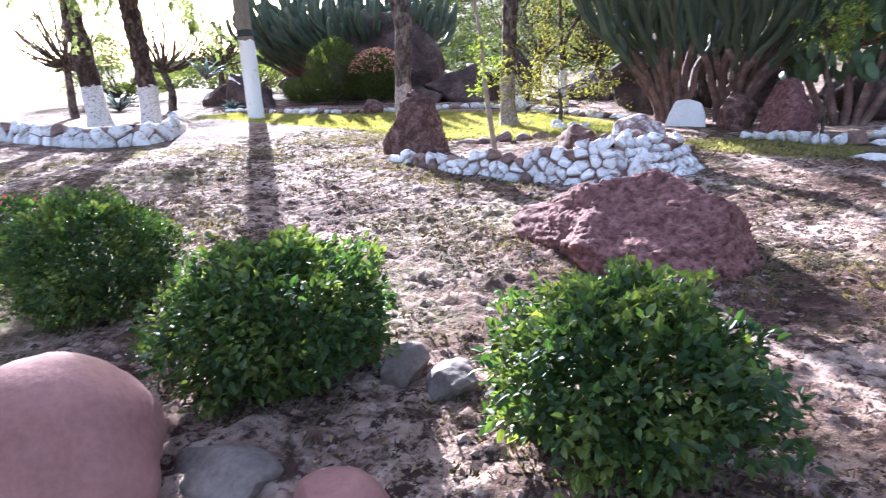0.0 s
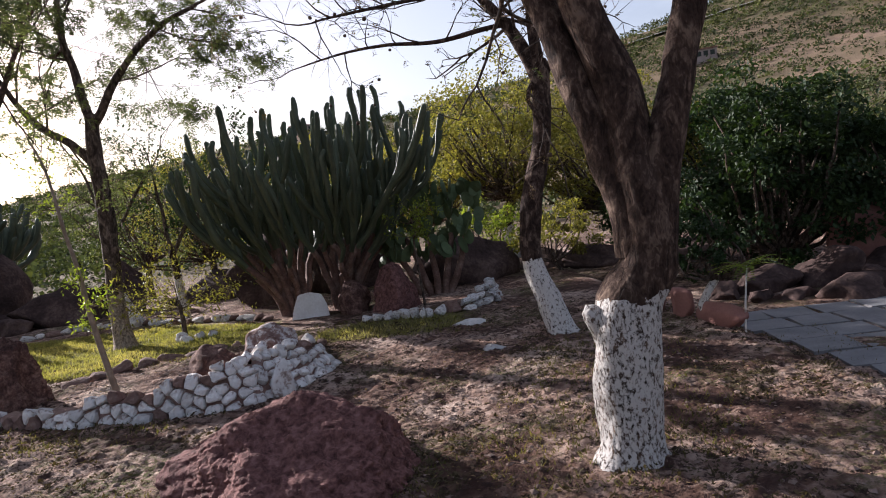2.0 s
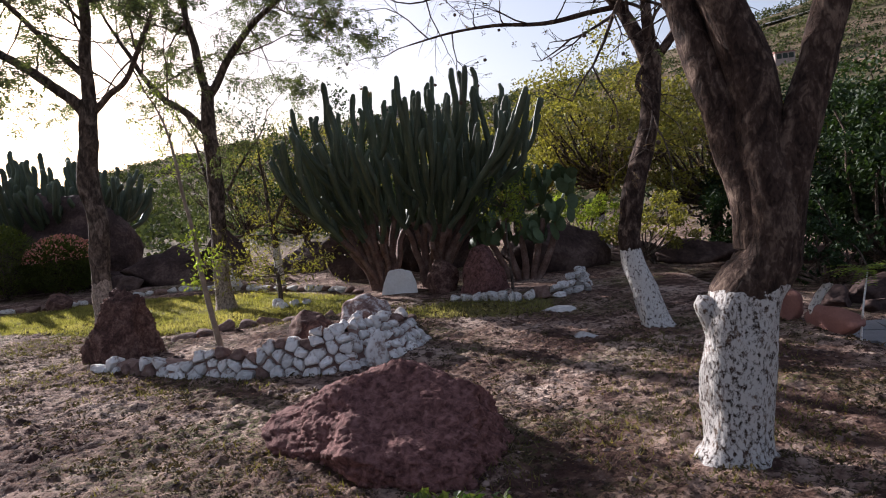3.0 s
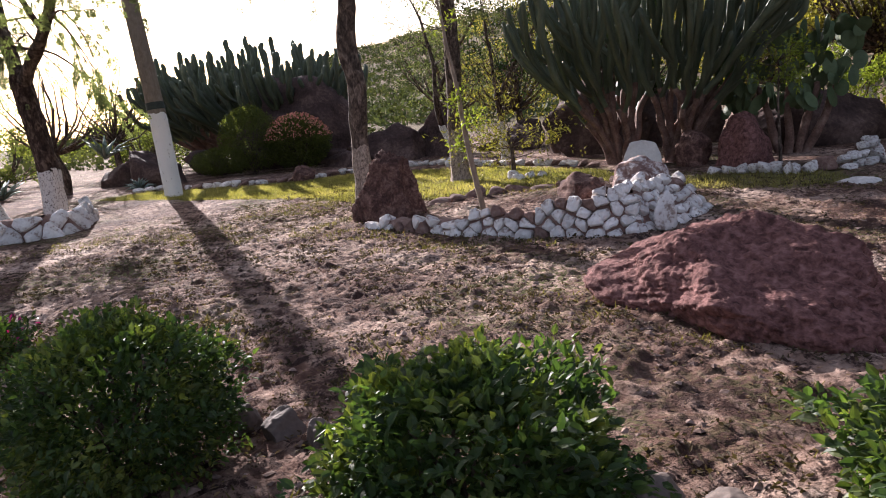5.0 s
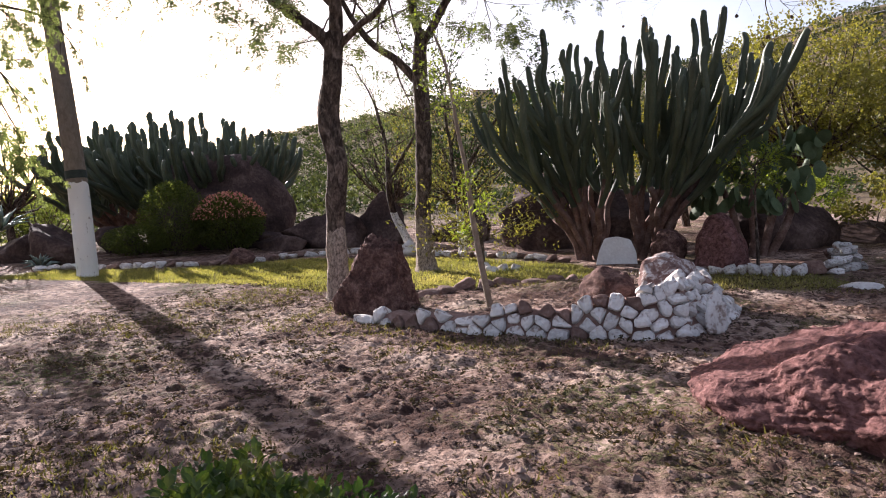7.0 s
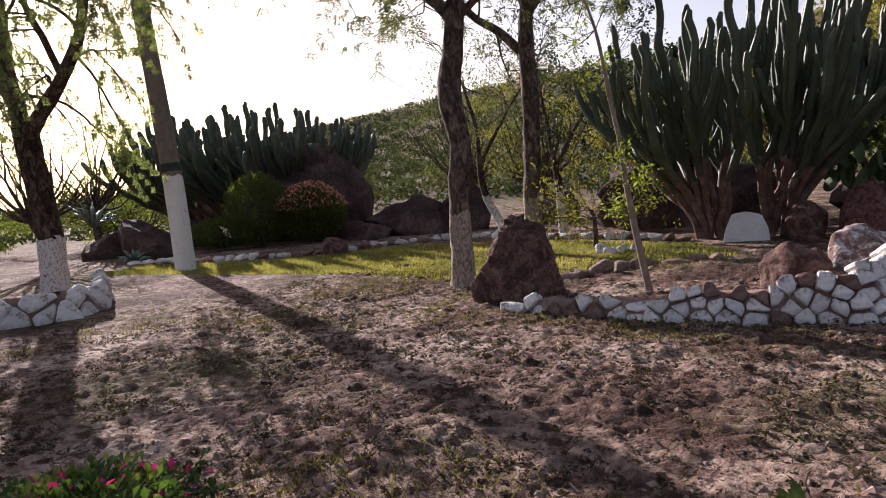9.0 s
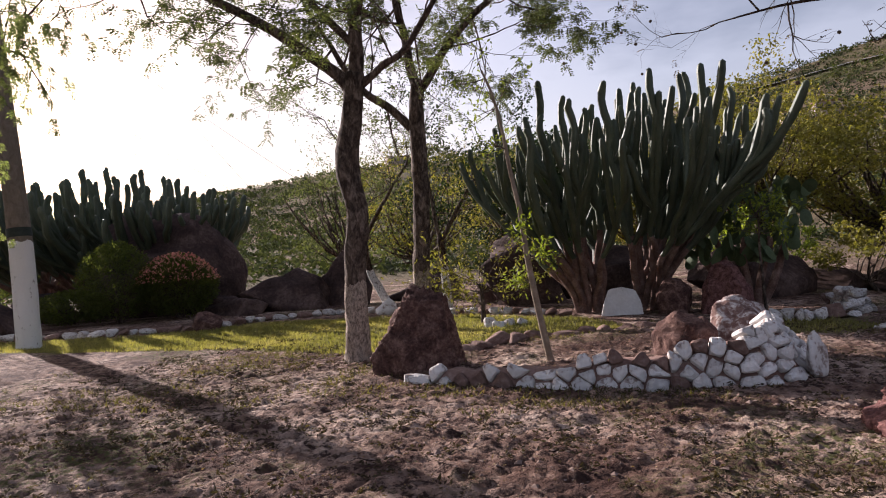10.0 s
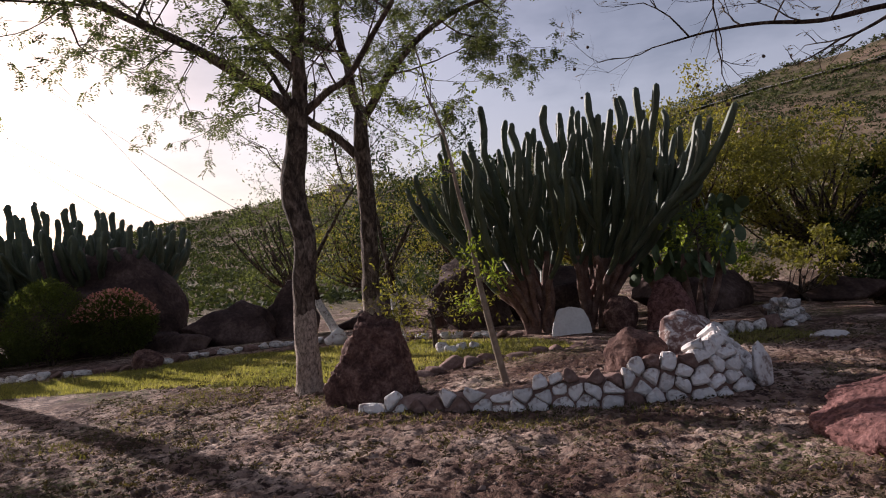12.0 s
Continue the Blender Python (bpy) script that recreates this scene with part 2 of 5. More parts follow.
# ---- mesh helpers ----
def mesh_of(name, verts, faces, material, smooth=True):
    me = bpy.data.meshes.new(name)
    me.from_pydata([tuple(v) for v in verts], [], [tuple(f) for f in faces])
    me.materials.append(material)
    if smooth:
        me.polygons.foreach_set("use_smooth", [True] * len(me.polygons))
    me.update()
    return me


def part(name, me, parent, label="", m=None, kind=""):
    ob = new(name, me)
    ob.parent = parent
    if m is not None:
        ob.matrix_basis = m
    return tagged(ob, label=label, kind=kind)


def thing(name, x, y, z, label, category, group="", rz=0.0):
    ob = new(name)
    ob.matrix_basis = pose(x, y, z, 0, 0, rz)
    return tagged(ob, label, category, group)


class Soup:
    """Vertices and faces gathered for one mesh."""

    def __init__(self):
        self.v, self.f = [], []

    def add(self, verts, faces):
        k = len(self.v)
        self.v.extend(verts)
        self.f.extend([tuple(i + k for i in f) for f in faces])

    def mesh(self, name, material, smooth=True):
        return mesh_of(name, self.v, self.f, material, smooth)


def tube(soup, pts, radii, sides=8, bump=0.0, ribs=0.0, seed=0.0, closed=True):
    """A bent, tapering tube along pts; bump: uneven surface; ribs: depth of lengthwise ribs."""
    pts = [Vector(p) for p in pts]
    ref = Vector((0.31, 0.95, 0.05))
    verts, faces = [], []
    for i, p in enumerate(pts):
        d = (pts[min(i + 1, len(pts) - 1)] - pts[max(i - 1, 0)]).normalized()
        u = d.cross(ref)
        u = (u if u.length > 1e-3 else d.cross(Vector((1, 0, 0)))).normalized()
        w = d.cross(u)
        for k in range(sides):
            a = 2 * math.pi * k / sides
            r = radii[i]
            if ribs:
                r *= 1 - ribs * (k % 2)
            q = u * math.cos(a) + w * math.sin(a)
            if bump:
                s = p * 3.1 + q * (radii[i] * 6 + 0.4) + Vector((seed, seed * 1.7, 0))
                r *= 1 + bump * noise.noise(s) + bump * 0.5 * noise.noise(s * 3.3)
            verts.append(p + q * r)
    for i in range(len(pts) - 1):
        for k in range(sides):
            a, b = i * sides + k, i * sides + (k + 1) % sides
            faces.append((a, b, b + sides, a + sides))
    if closed:
        d = (pts[-1] - pts[-2]).normalized()
        verts.append(pts[-1] + d * radii[-1] * 0.7)
        top, base = len(verts) - 1, (len(pts) - 1) * sides
        for k in range(sides):
            faces.append((base + k, base + (k + 1) % sides, top))
    soup.add(verts, faces)


def bend(pts, step=0.22, wob=0.0, seed=0.0):
    """Points along a smooth curve through pts, close together, with a little wobble."""
    pts = [Vector(p) for p in pts]
    out = []
    for i in range(len(pts) - 1):
        p0, p1, p2, p3 = pts[max(i - 1, 0)], pts[i], pts[i + 1], pts[min(i + 2, len(pts) - 1)]
        n = max(2, int((p2 - p1).length / step))
        for k in range(n):
            t = k / n
            q = 0.5 * (2 * p1 + (p2 - p0) * t + (2 * p0 - 5 * p1 + 4 * p2 - p3) * t * t + (3 * p1 - p0 - 3 * p2 + p3) * t ** 3)
            if wob:
                q = q + Vector((noise.noise(q * 1.7 + Vector((seed, 0, 0))), noise.noise(q * 1.7 + Vector((0, seed, 9))), 0)) * wob
            out.append(q)
    out.append(pts[-1])
    return out


def taper(pts, r0, r1, power=1.0):
    n = len(pts) - 1
    return [r0 + (r1 - r0) * (i / n) ** power for i in range(n + 1)]


def leaf(soup, p, d, up, length, width):
    """One leaf: a folded rhombus."""
    s = d.cross(up)
    s = (s if s.length > 1e-3 else d.cross(Vector((1, 0.2, 0.1)))).normalized() * width * 0.5
    lift = up * (width * 0.22)
    mid = p + d * (length * 0.5)
    soup.add([p, mid + s + lift, p + d * length, mid - s + lift], [(0, 1, 2), (0, 2, 3)])


def broad_leaf(soup, p, d, up, length, width):
    """One oval leaf, folded along its midrib and curling at the tip."""
    s = d.cross(up)
    s = (s if s.length > 1e-3 else d.cross(Vector((1, 0.2, 0.1)))).normalized()
    n = s.cross(d).normalized()
    a, b = p + d * (length * 0.3), p + d * (length * 0.68) - n * (length * 0.03)
    lift = n * (width * 0.16)
    soup.add([p, a + s * width * 0.46 + lift, b + s * width * 0.40 + lift, p + d * length - n * (length * 0.12), b - s * width * 0.40 + lift, a - s * width * 0.46 + lift, a, b],
             [(0, 1, 6), (0, 6, 5), (1, 2, 7, 6), (6, 7, 4, 5), (2, 3, 7), (7, 3, 4)])


def rnd_dir(r, flat=1.0):
    while True:
        v = Vector((r.uniform(-1, 1), r.uniform(-1, 1), r.uniform(-1, 1)))
        if 0.1 < v.length < 1:
            v.z *= flat
            return v.normalized()


def rock_mesh(name, seed, size, material, detail=3, cuts=9, rough=0.10, flat_base=0.35, fine=0.0, sharp=0.72, faces=(), crumb=0.0):
    """A rock: a ball cut by random planes, then weathered; its base lies at z = 0."""
    r = random.Random(seed)
    bm = bmesh.new()
    bmesh.ops.create_icosphere(bm, subdivisions=detail, radius=1)
    planes = [(rnd_dir(r), r.uniform(sharp - 0.12, sharp + 0.16)) for _ in range(cuts)] + [(Vector(n).normalized(), d) for n, d in faces]
    off = Vector((r.uniform(-50, 50), r.uniform(-50, 50), r.uniform(-50, 50)))
    for v in bm.verts:
        p = v.co.copy()
        for n, d in planes:
            k = p.dot(n) - d
            if k > 0:
                p -= n * k
        w = noise.noise(p * 1.6 + off) * rough * 1.6 + noise.noise(p * 4.2 + off) * rough * 0.7
        if fine:
            w += noise.noise(p * 11 + off) * fine + abs(noise.noise(p * 24 + off)) * fine * -0.6
        if crumb:
            w -= crumb * (noise.voronoi(p * 12 + off)[0][0] + 0.8 * noise.voronoi(p * 27 + off)[0][0])
        p += p.normalized() * w
        if p.z < -flat_base:
            p.z = -flat_base
        v.co = Vector((p.x * size[0], p.y * size[1], (p.z + flat_base) / (1 + flat_base) * size[2] * 1.12))
    me = bpy.data.meshes.new(name)
    bm.to_mesh(me)
    bm.free()
    me.materials.append(material)
    me.polygons.foreach_set("use_smooth", [detail > 2] * len(me.polygons))
    return me


def rock(name, x, y, z, size, seed, material, label, group="", rz=0.0, category="rock", **kw):
    ob = new(name, rock_mesh(name, seed, size, material, **kw))
    ob.matrix_basis = pose(x, y, z, 0, 0, rz)
    return tagged(ob, label, category, group)


# ---- ground, lawn and hillside: one sheet to the horizon ----
SKYLINE = ((-180, 2.0), (-110, 5.0), (-60, 13.0), (-30, 14.2), (-20, 13.4), (-12, 12.3), (-4, 10.4), (2, 9.5), (9, 8.7), (17, 8.2), (24, 7.5), (31, 6.3), (37, 5.4), (41, 4.3), (51, 1.1), (60, 0.3), (120, 0.8), (180, 2.0))


def ridge(az):
    for (a, e), (b, g) in zip(SKYLINE, SKYLINE[1:]):
        if a <= az <= b:
            return e + (g - e) * (az - a) / (b - a)
    return 0.0


def hill(x, y):
    dx, dy = x + 2.0, y - 2.2
    r = math.hypot(dx, dy)
    if r < 34:
        return 0.0
    az = math.degrees(math.atan2(-dx, dy))
    top = 270 * math.tan(radians(ridge(az)))
    k = min(1.0, (r - 34) / 236)
    z = top * (0.35 * k + 0.65 * k * k)
    if r > 270:
        z = top * max(0.2, 1 - (r - 270) / 1400)
    fold = noise.noise(Vector((x * 0.012, y * 0.012, 3))) * 0.10 + noise.noise(Vector((x * 0.05, y * 0.05, 7))) * 0.025
    return z * (1 + fold * min(1, 2.2 - 2 * k))


LAWN = ((-16.2, 11.6), (-13.2, 11.4), (-10.5, 11.2), (-8.4, 11.0), (-7.2, 10.5), (-5.8, 10.7), (-4.6, 11.6), (-3.4, 12.4), (-4.4, 13.7), (-6.2, 14.6), (-7.5, 15.2), (-8.6, 15.7), (-9.8, 15.7), (-10.8, 15.0), (-11.8, 13.85), (-13.5, 13.2), (-15.0, 13.0), (-16.4, 12.7))
BED = ((-5.9, 8.85), (-5.2, 8.58), (-4.45, 8.36), (-3.8, 8.34), (-3.2, 8.36), (-2.75, 8.5), (-2.4, 9.1), (-2.25, 9.8), (-2.6, 10.8), (-3.0, 11.2), (-3.9, 11.25), (-4.7, 10.95), (-5.3, 10.4), (-5.7, 9.7))
PATCH = ((-2.9, 11.4), (-1.2, 11.0), (-0.5, 11.6), (-0.9, 12.6), (-2.3, 12.7), (-3.0, 12.3))


def inside(x, y, poly):
    hit = False
    for (ax, ay), (bx, by) in zip(poly, poly[1:] + poly[:1]):
        if (ay > y) != (by > y) and x < (bx - ax) * (y - ay) / (by - ay) + ax:
            hit = not hit
    return hit


def soil(x, y):
    """Height of the bare ground in the garden."""
    v = Vector((x, y, 0))
    z = 0.035 * noise.noise(v * 0.6) + 0.024 * noise.noise(v * 2.1) + 0.018 * noise.noise(v * 4.6)
    if -11 < x < 4 and y < 13:
        lump = noise.noise(v * 9.0 + Vector((4, 0, 2)))
        z += 0.052 * abs(lump) - 0.02 + 0.022 * noise.noise(v * 15.0) + 0.03 * noise.noise(v * 1.2 + Vector((0, 9, 0))) * noise.noise(v * 6.1)
    far = max(0.0, 1 - math.hypot(x + 4, y - 7) / 45)
    z *= far
    # the paved court beyond the bank lies lower
    bank = min(1.0, max(0.0, (x - 2.45 - 0.16 * (9 - y)) / 1.0)) * (1 if y < 30 else 0)
    if inside(x, y, BED):
        z += 0.07 + 0.10 * min(1.0, max(0.0, (x + 5.2) / 2.6))
    return z - 0.45 * bank * bank * (3 - 2 * bank)


def ground_z(x, y):
    return soil(x, y) + hill(x, y)


def spread(lo, hi, step, grow, reach):
    mid = [lo + step * i for i in range(int((hi - lo) / step) + 1)]
    left, right, d = [], [], step
    while mid[-1] + sum(right[-1:]) < reach and len(right) < 160:
        d *= grow
        right.append((right[-1] if right else mid[-1]) + d)
        left.append((left[-1] if left else mid[0]) - d)
        if right[-1] > reach:
            break
    return left[::-1] + mid + right


GX, GY = spread(-8.5, 2.8, 0.034, 1.075, 1600), spread(3.3, 9.6, 0.034, 1.075, 1600)
gv = [(x, y, ground_z(x, y)) for y in GY for x in GX]
gw = len(GX)
gf = [(j * gw + i, j * gw + i + 1, (j + 1) * gw + i + 1, (j + 1) * gw + i) for j in range(len(GY) - 1) for i in range(gw - 1)]


def ground_material():
    m = mat("bare_soil", ((0.34, (0.065, 0.034, 0.026)), (0.44, (0.155, 0.090, 0.067)), (0.53, (0.36, 0.245, 0.19)), (0.64, (0.62, 0.47, 0.38))), 0.9, 0.95, 0.0, 9, 0.1, warp=0.4)
    n, l = m.node_tree.nodes, m.node_tree.links
    b = n["Principled BSDF"]
    base = b.inputs["Base Color"].links[0].from_socket
    co = n.new("ShaderNodeTexCoord")

    def noise_at(scale, detail=5, rough=0.6):
        t = n.new("ShaderNodeTexNoise")
        t.inputs["Scale"].default_value, t.inputs["Detail"].default_value, t.inputs["Roughness"].default_value = scale, detail, rough
        l.new(co.outputs["Object"], t.inputs["Vector"])
        return t.outputs["Fac"]

    def over(under, colour, factor):
        x = n.new("ShaderNodeMixRGB")
        l.new(under, x.inputs[1])
        if isinstance(colour, tuple):
            x.inputs[2].default_value = (*colour, 1)
        else:
            l.new(colour, x.inputs[2])
        l.new(factor, x.inputs[0])
        return x.outputs["Color"]

    def band(value, lo, hi):
        r = n.new("ShaderNodeMapRange")
        r.inputs["From Min"].default_value, r.inputs["From Max"].default_value = lo, hi
        l.new(value, r.inputs["Value"])
        return r.outputs[0]

    # dark crumbs, broader dark patches and thin weeds scattered over the soil by noise
    out = over(base, (0.05, 0.029, 0.024), band(noise_at(8, 8, 0.78), 0.50, 0.57))
    out = over(out, (0.085, 0.048, 0.038), band(noise_at(2.3, 7, 0.72), 0.53, 0.60))
    weeds = n.new("ShaderNodeMath")
    weeds.operation = "MULTIPLY"
    l.new(band(noise_at(0.55, 3), 0.50, 0.62), weeds.inputs[0])
    l.new(band(noise_at(22, 4, 0.7), 0.46, 0.58), weeds.inputs[1])
    out = over(out, (0.12, 0.115, 0.045), weeds.outputs[0])
    lawn = n.new("ShaderNodeAttribute")
    lawn.attribute_name = "lawn"
    out = over(out, (0.17, 0.155, 0.045), lawn.outputs["Fac"])
    # the hillside: ochre earth, grass and scrub
    far = n.new("ShaderNodeAttribute")
    far.attribute_name = "hillside"
    hr = n.new("ShaderNodeValToRGB")
    el = hr.color_ramp.elements
    el.new(0.5), el.new(0.6)
    for e, (p, c) in zip(el, ((0.36, (0.075, 0.075, 0.036)), (0.46, (0.13, 0.105, 0.06)), (0.57, (0.19, 0.14, 0.09)), (0.70, (0.32, 0.22, 0.16)))):
        e.position, e.color = p, (*c, 1)
    l.new(noise_at(0.022, 8, 0.65), hr.inputs["Fac"])
    out = over(out, hr.outputs["Color"], far.outputs["Fac"])
    l.new(out, b.inputs["Base Color"])
    bn = n.new("ShaderNodeBump")
    bn.inputs["Strength"].default_value, bn.inputs["Distance"].default_value = 1.0, 0.09
    ht = n.new("ShaderNodeMath")
    ht.operation = "MULTIPLY_ADD"
    ht.inputs[1].default_value = 0.4
    l.new(noise_at(26, 6, 0.7), ht.inputs[0])
    l.new(noise_at(7, 6, 0.65), ht.inputs[2])
    l.new(ht.outputs[0], bn.inputs["Height"])
    l.new(bn.outputs["Normal"], b.inputs["Normal"])
    return m


ground = new("ground", mesh_of("ground", gv, gf, ground_material()))
tagged(ground, "bare brown garden soil running out to a scrubby hillside", "ground", kind="structure")
at = ground.data.attributes.new("lawn", "FLOAT", "POINT")
hs = ground.data.attributes.new("hillside", "FLOAT", "POINT")
lawn_values, hill_values = [], []
for x, y, z in gv:
    w = 0.0
    if -17 < x < 0 and 10 < y < 15:
        jx, jy = x + 0.25 * noise.noise(Vector((x * 2, y * 2, 1))), y + 0.25 * noise.noise(Vector((x * 2, y * 2, 5)))
        w = 1.0 if inside(jx, jy, LAWN) else 0.7 if inside(jx, jy, PATCH) else 0.0
    lawn_values.append(w)
    hill_values.append(min(1.0, max(0.0, (math.hypot(x + 2, y - 2) - 24) / 14)))
at.data.foreach_set("value", lawn_values)
hs.data.foreach_set("value", hill_values)


# ---- trees ----
def grow(soup, tips, p, d, length, radius, depth, r, up=0.25, spread_=0.9, wander=0.35, droop=0.0):
    """A branch that bends, tapers and forks; the ends of its twigs go into tips."""
    n = max(3, int(length / 0.16))
    pts, q, e = [p.copy()], p.copy(), d.normalized()
    for i in range(n):
        e = (e + rnd_dir(r) * wander * 0.45 + Vector((0, 0, up * 0.12 - droop * 0.12))).normalized()
        q = q + e * (length / n)
        pts.append(q.copy())
        if depth <= 1 and i >= n // 3:
            tips.append((q.copy(), e.copy()))
    tube(soup, pts, taper(pts, radius, radius * (0.5 if depth > 0 else 0.25)), 6 if radius > 0.02 else 4)
    if depth <= 0:
        return
    kids = 3 if depth > 1 else 4
    for k in range(kids):
        i = n if k == 0 else r.randint(n // 3, n)
        s = (e + rnd_dir(r) * spread_ + Vector((0, 0, up * 0.4 - droop * 0.4))).normalized()
        grow(soup, tips, pts[i], s, length * r.uniform(0.55, 0.8), radius * (0.5 if k else 0.52) * r.uniform(0.8, 1.1), depth - 1, r, up, spread_, wander, droop)


def feathers(tips, r, n, size, droop=0.5, share=1.0):
    """Sprays of small leaflets along drooping stalks at the twig ends."""
    s = Soup()
    for p, d in tips:
        if r.random() > share:
            continue
        for _ in range(n):
            e = (d * 0.4 + rnd_dir(r) * 0.8 + Vector((0, 0, -droop))).normalized()
            q = p.copy()
            side = e.cross(Vector((0, 0, 1)))
            side = (side if side.length > 0.05 else Vector((1, 0, 0))).normalized()
            m = 5
            for i in range(m):
                q = q + e * (size * 0.5)
                e = (e + Vector((0, 0, -droop * 0.25))).normalized()
                for sgn in (-1, 1):
                    leaf(s, q, (side * sgn + e * 0.5 + rnd_dir(r) * 0.25).normalized(), rnd_dir(r), size * r.uniform(0.7, 1.1), size * 0.34)
    return s


def leaves(tips, r, n, size, spread_, width=0.5):
    s = Soup()
    for p, d in tips:
        for _ in range(n):
            q = p + rnd_dir(r) * spread_ * r.random()
            leaf(s, q, (rnd_dir(r) + d * 0.4 + Vector((0, 0, -0.2))).normalized(), (Vector((0, 0, 1)) + rnd_dir(r) * 0.8).normalized(), size * r.uniform(0.6, 1.2), size * width)
    return s


def tree(base, label, trunk, radii, trunk_mat, limbs, seed, depth=3, foliage=None, twig=0.5, up=0.25, droop=0.0, group="whitewashed trees", pods=0, wander=0.35, name="tree", knobs=0.16, bare_to=0.33, limb_mat="bark"):
    """trunk: curve from the base; limbs: (curve, first radius, last radius). All in metres from the base."""
    r = random.Random(seed)
    t = thing(name, base[0], base[1], ground_z(*base[:2]) - 0.04, label, "tree", group)
    s = Soup()
    pts = bend(trunk, 0.09, 0.02, seed)
    rr = [np.interp(q.z, [p[2] for p in trunk], radii) for q in pts]
    flare = [x * (1 + 0.35 * max(0, 1 - q.z / 0.16) ** 2) for x, q in zip(rr, pts)]
    tube(s, pts, flare, 28, knobs, seed=seed)
    part("trunk", s.mesh("trunk", trunk_mat), t, "trunk whitewashed around its foot")
    tips, tw = [], Soup()
    for curve, a, b in limbs:
        ls = Soup()
        lp = bend(curve, 0.10, 0.05, seed + 3)
        tube(ls, lp, taper(lp, a, b), 12, 0.14, seed=seed)
        part("limb", ls.mesh("limb", M[limb_mat]), t)
        e = (lp[-1] - lp[-3]).normalized()
        grow(tw, tips, lp[-1], e, twig * 1.7, b * 0.9, depth, r, up, 0.9, wander, droop)
        for i in range(int(len(lp) * bare_to), len(lp) - 1, max(2, len(lp) // 8)):
            e = ((lp[i + 1] - lp[i]).normalized() * 0.6 + rnd_dir(r)).normalized()
            grow(tw, tips, lp[i], e, twig * r.uniform(1.0, 1.7), max(0.012, b * 0.6), depth - (1 if i % 3 else 0), r, up, 0.9, wander, droop)
    part("branchwork", tw.mesh("branchwork", M["bark"]), t, kind="stuff")
    if foliage:
        fn, mt, args = foliage
        part("crown", fn(tips, r, *args).mesh("crown", M[mt], False), t, kind="stuff")
    if pods:
        ps = Soup()
        for p, d in r.sample(tips, min(pods, len(tips))):
            w = r.uniform(0.012, 0.03)
            c = p + Vector((0, 0, -w - r.uniform(0, 0.05)))
            ring = [c + Vector((math.cos(i * math.pi / 3) * w * 0.9, math.sin(i * math.pi / 3) * w * 0.45, h)) for h in (0.5 * w, -0.5 * w) for i in range(6)]
            ps.add([c + Vector((0, 0, w)), *ring, c + Vector((0, 0, -w))], [(0, 1 + i, 1 + (i + 1) % 6) for i in range(6)] + [(1 + i, 7 + i, 7 + (i + 1) % 6, 1 + (i + 1) % 6) for i in range(6)] + [(13, 7 + (i + 1) % 6, 7 + i) for i in range(6)])
        part("seed_pod_mass", ps.mesh("seed_pod_mass", M["pod"]), t, "round brown seed pods", kind="stuff")
    return t


forked = tree((0.87, 6.25), "stout forked tree with flaking whitewash on its trunk", ((0, 0, 0), (0.01, 0, 0.3), (0.03, 0, 0.62), (0.08, 0, 1.0), (0.22, 0, 1.24), (0.27, 0, 1.6), (0.29, 0, 1.85)), (0.195, 0.20, 0.205, 0.205, 0.172, 0.16, 0.12), M["trunk_a"],
     ((((0.25, 0, 1.35), (0.23, 0.01, 1.8), (0.17, 0.02, 2.3), (0.0, 0.05, 2.95), (-0.25, 0.2, 3.7), (-0.5, 0.5, 4.6)), 0.165, 0.07),
      (((0.20, 0.05, 1.30), (0.13, 0.08, 1.75), (0.0, 0.12, 2.3), (-0.22, 0.25, 3.0), (-0.6, 0.6, 4.0)), 0.15, 0.06),
      (((0.29, 0, 1.35), (0.38, 0, 1.85), (0.53, 0, 2.35), (0.67, -0.02, 2.85), (0.85, 0.1, 3.8), (1.2, 0.3, 4.8)), 0.13, 0.06)), 11, 3, (feathers, "leaf_feather", (1, 0.05, 0.4, 0.25)), 0.8, pods=60, bare_to=0.75, limb_mat="bark_red")
s = Soup()
stump = bend(((0.04, 0, 0.66), (-0.09, -0.03, 0.88), (-0.165, -0.04, 1.0)), 0.05)
tube(s, stump, taper(stump, 0.16, 0.055), 14, 0.25, seed=4)
part("cut_stump", s.mesh("cut_stump", M["trunk_a"]), forked, "knotty stump of a lopped limb")
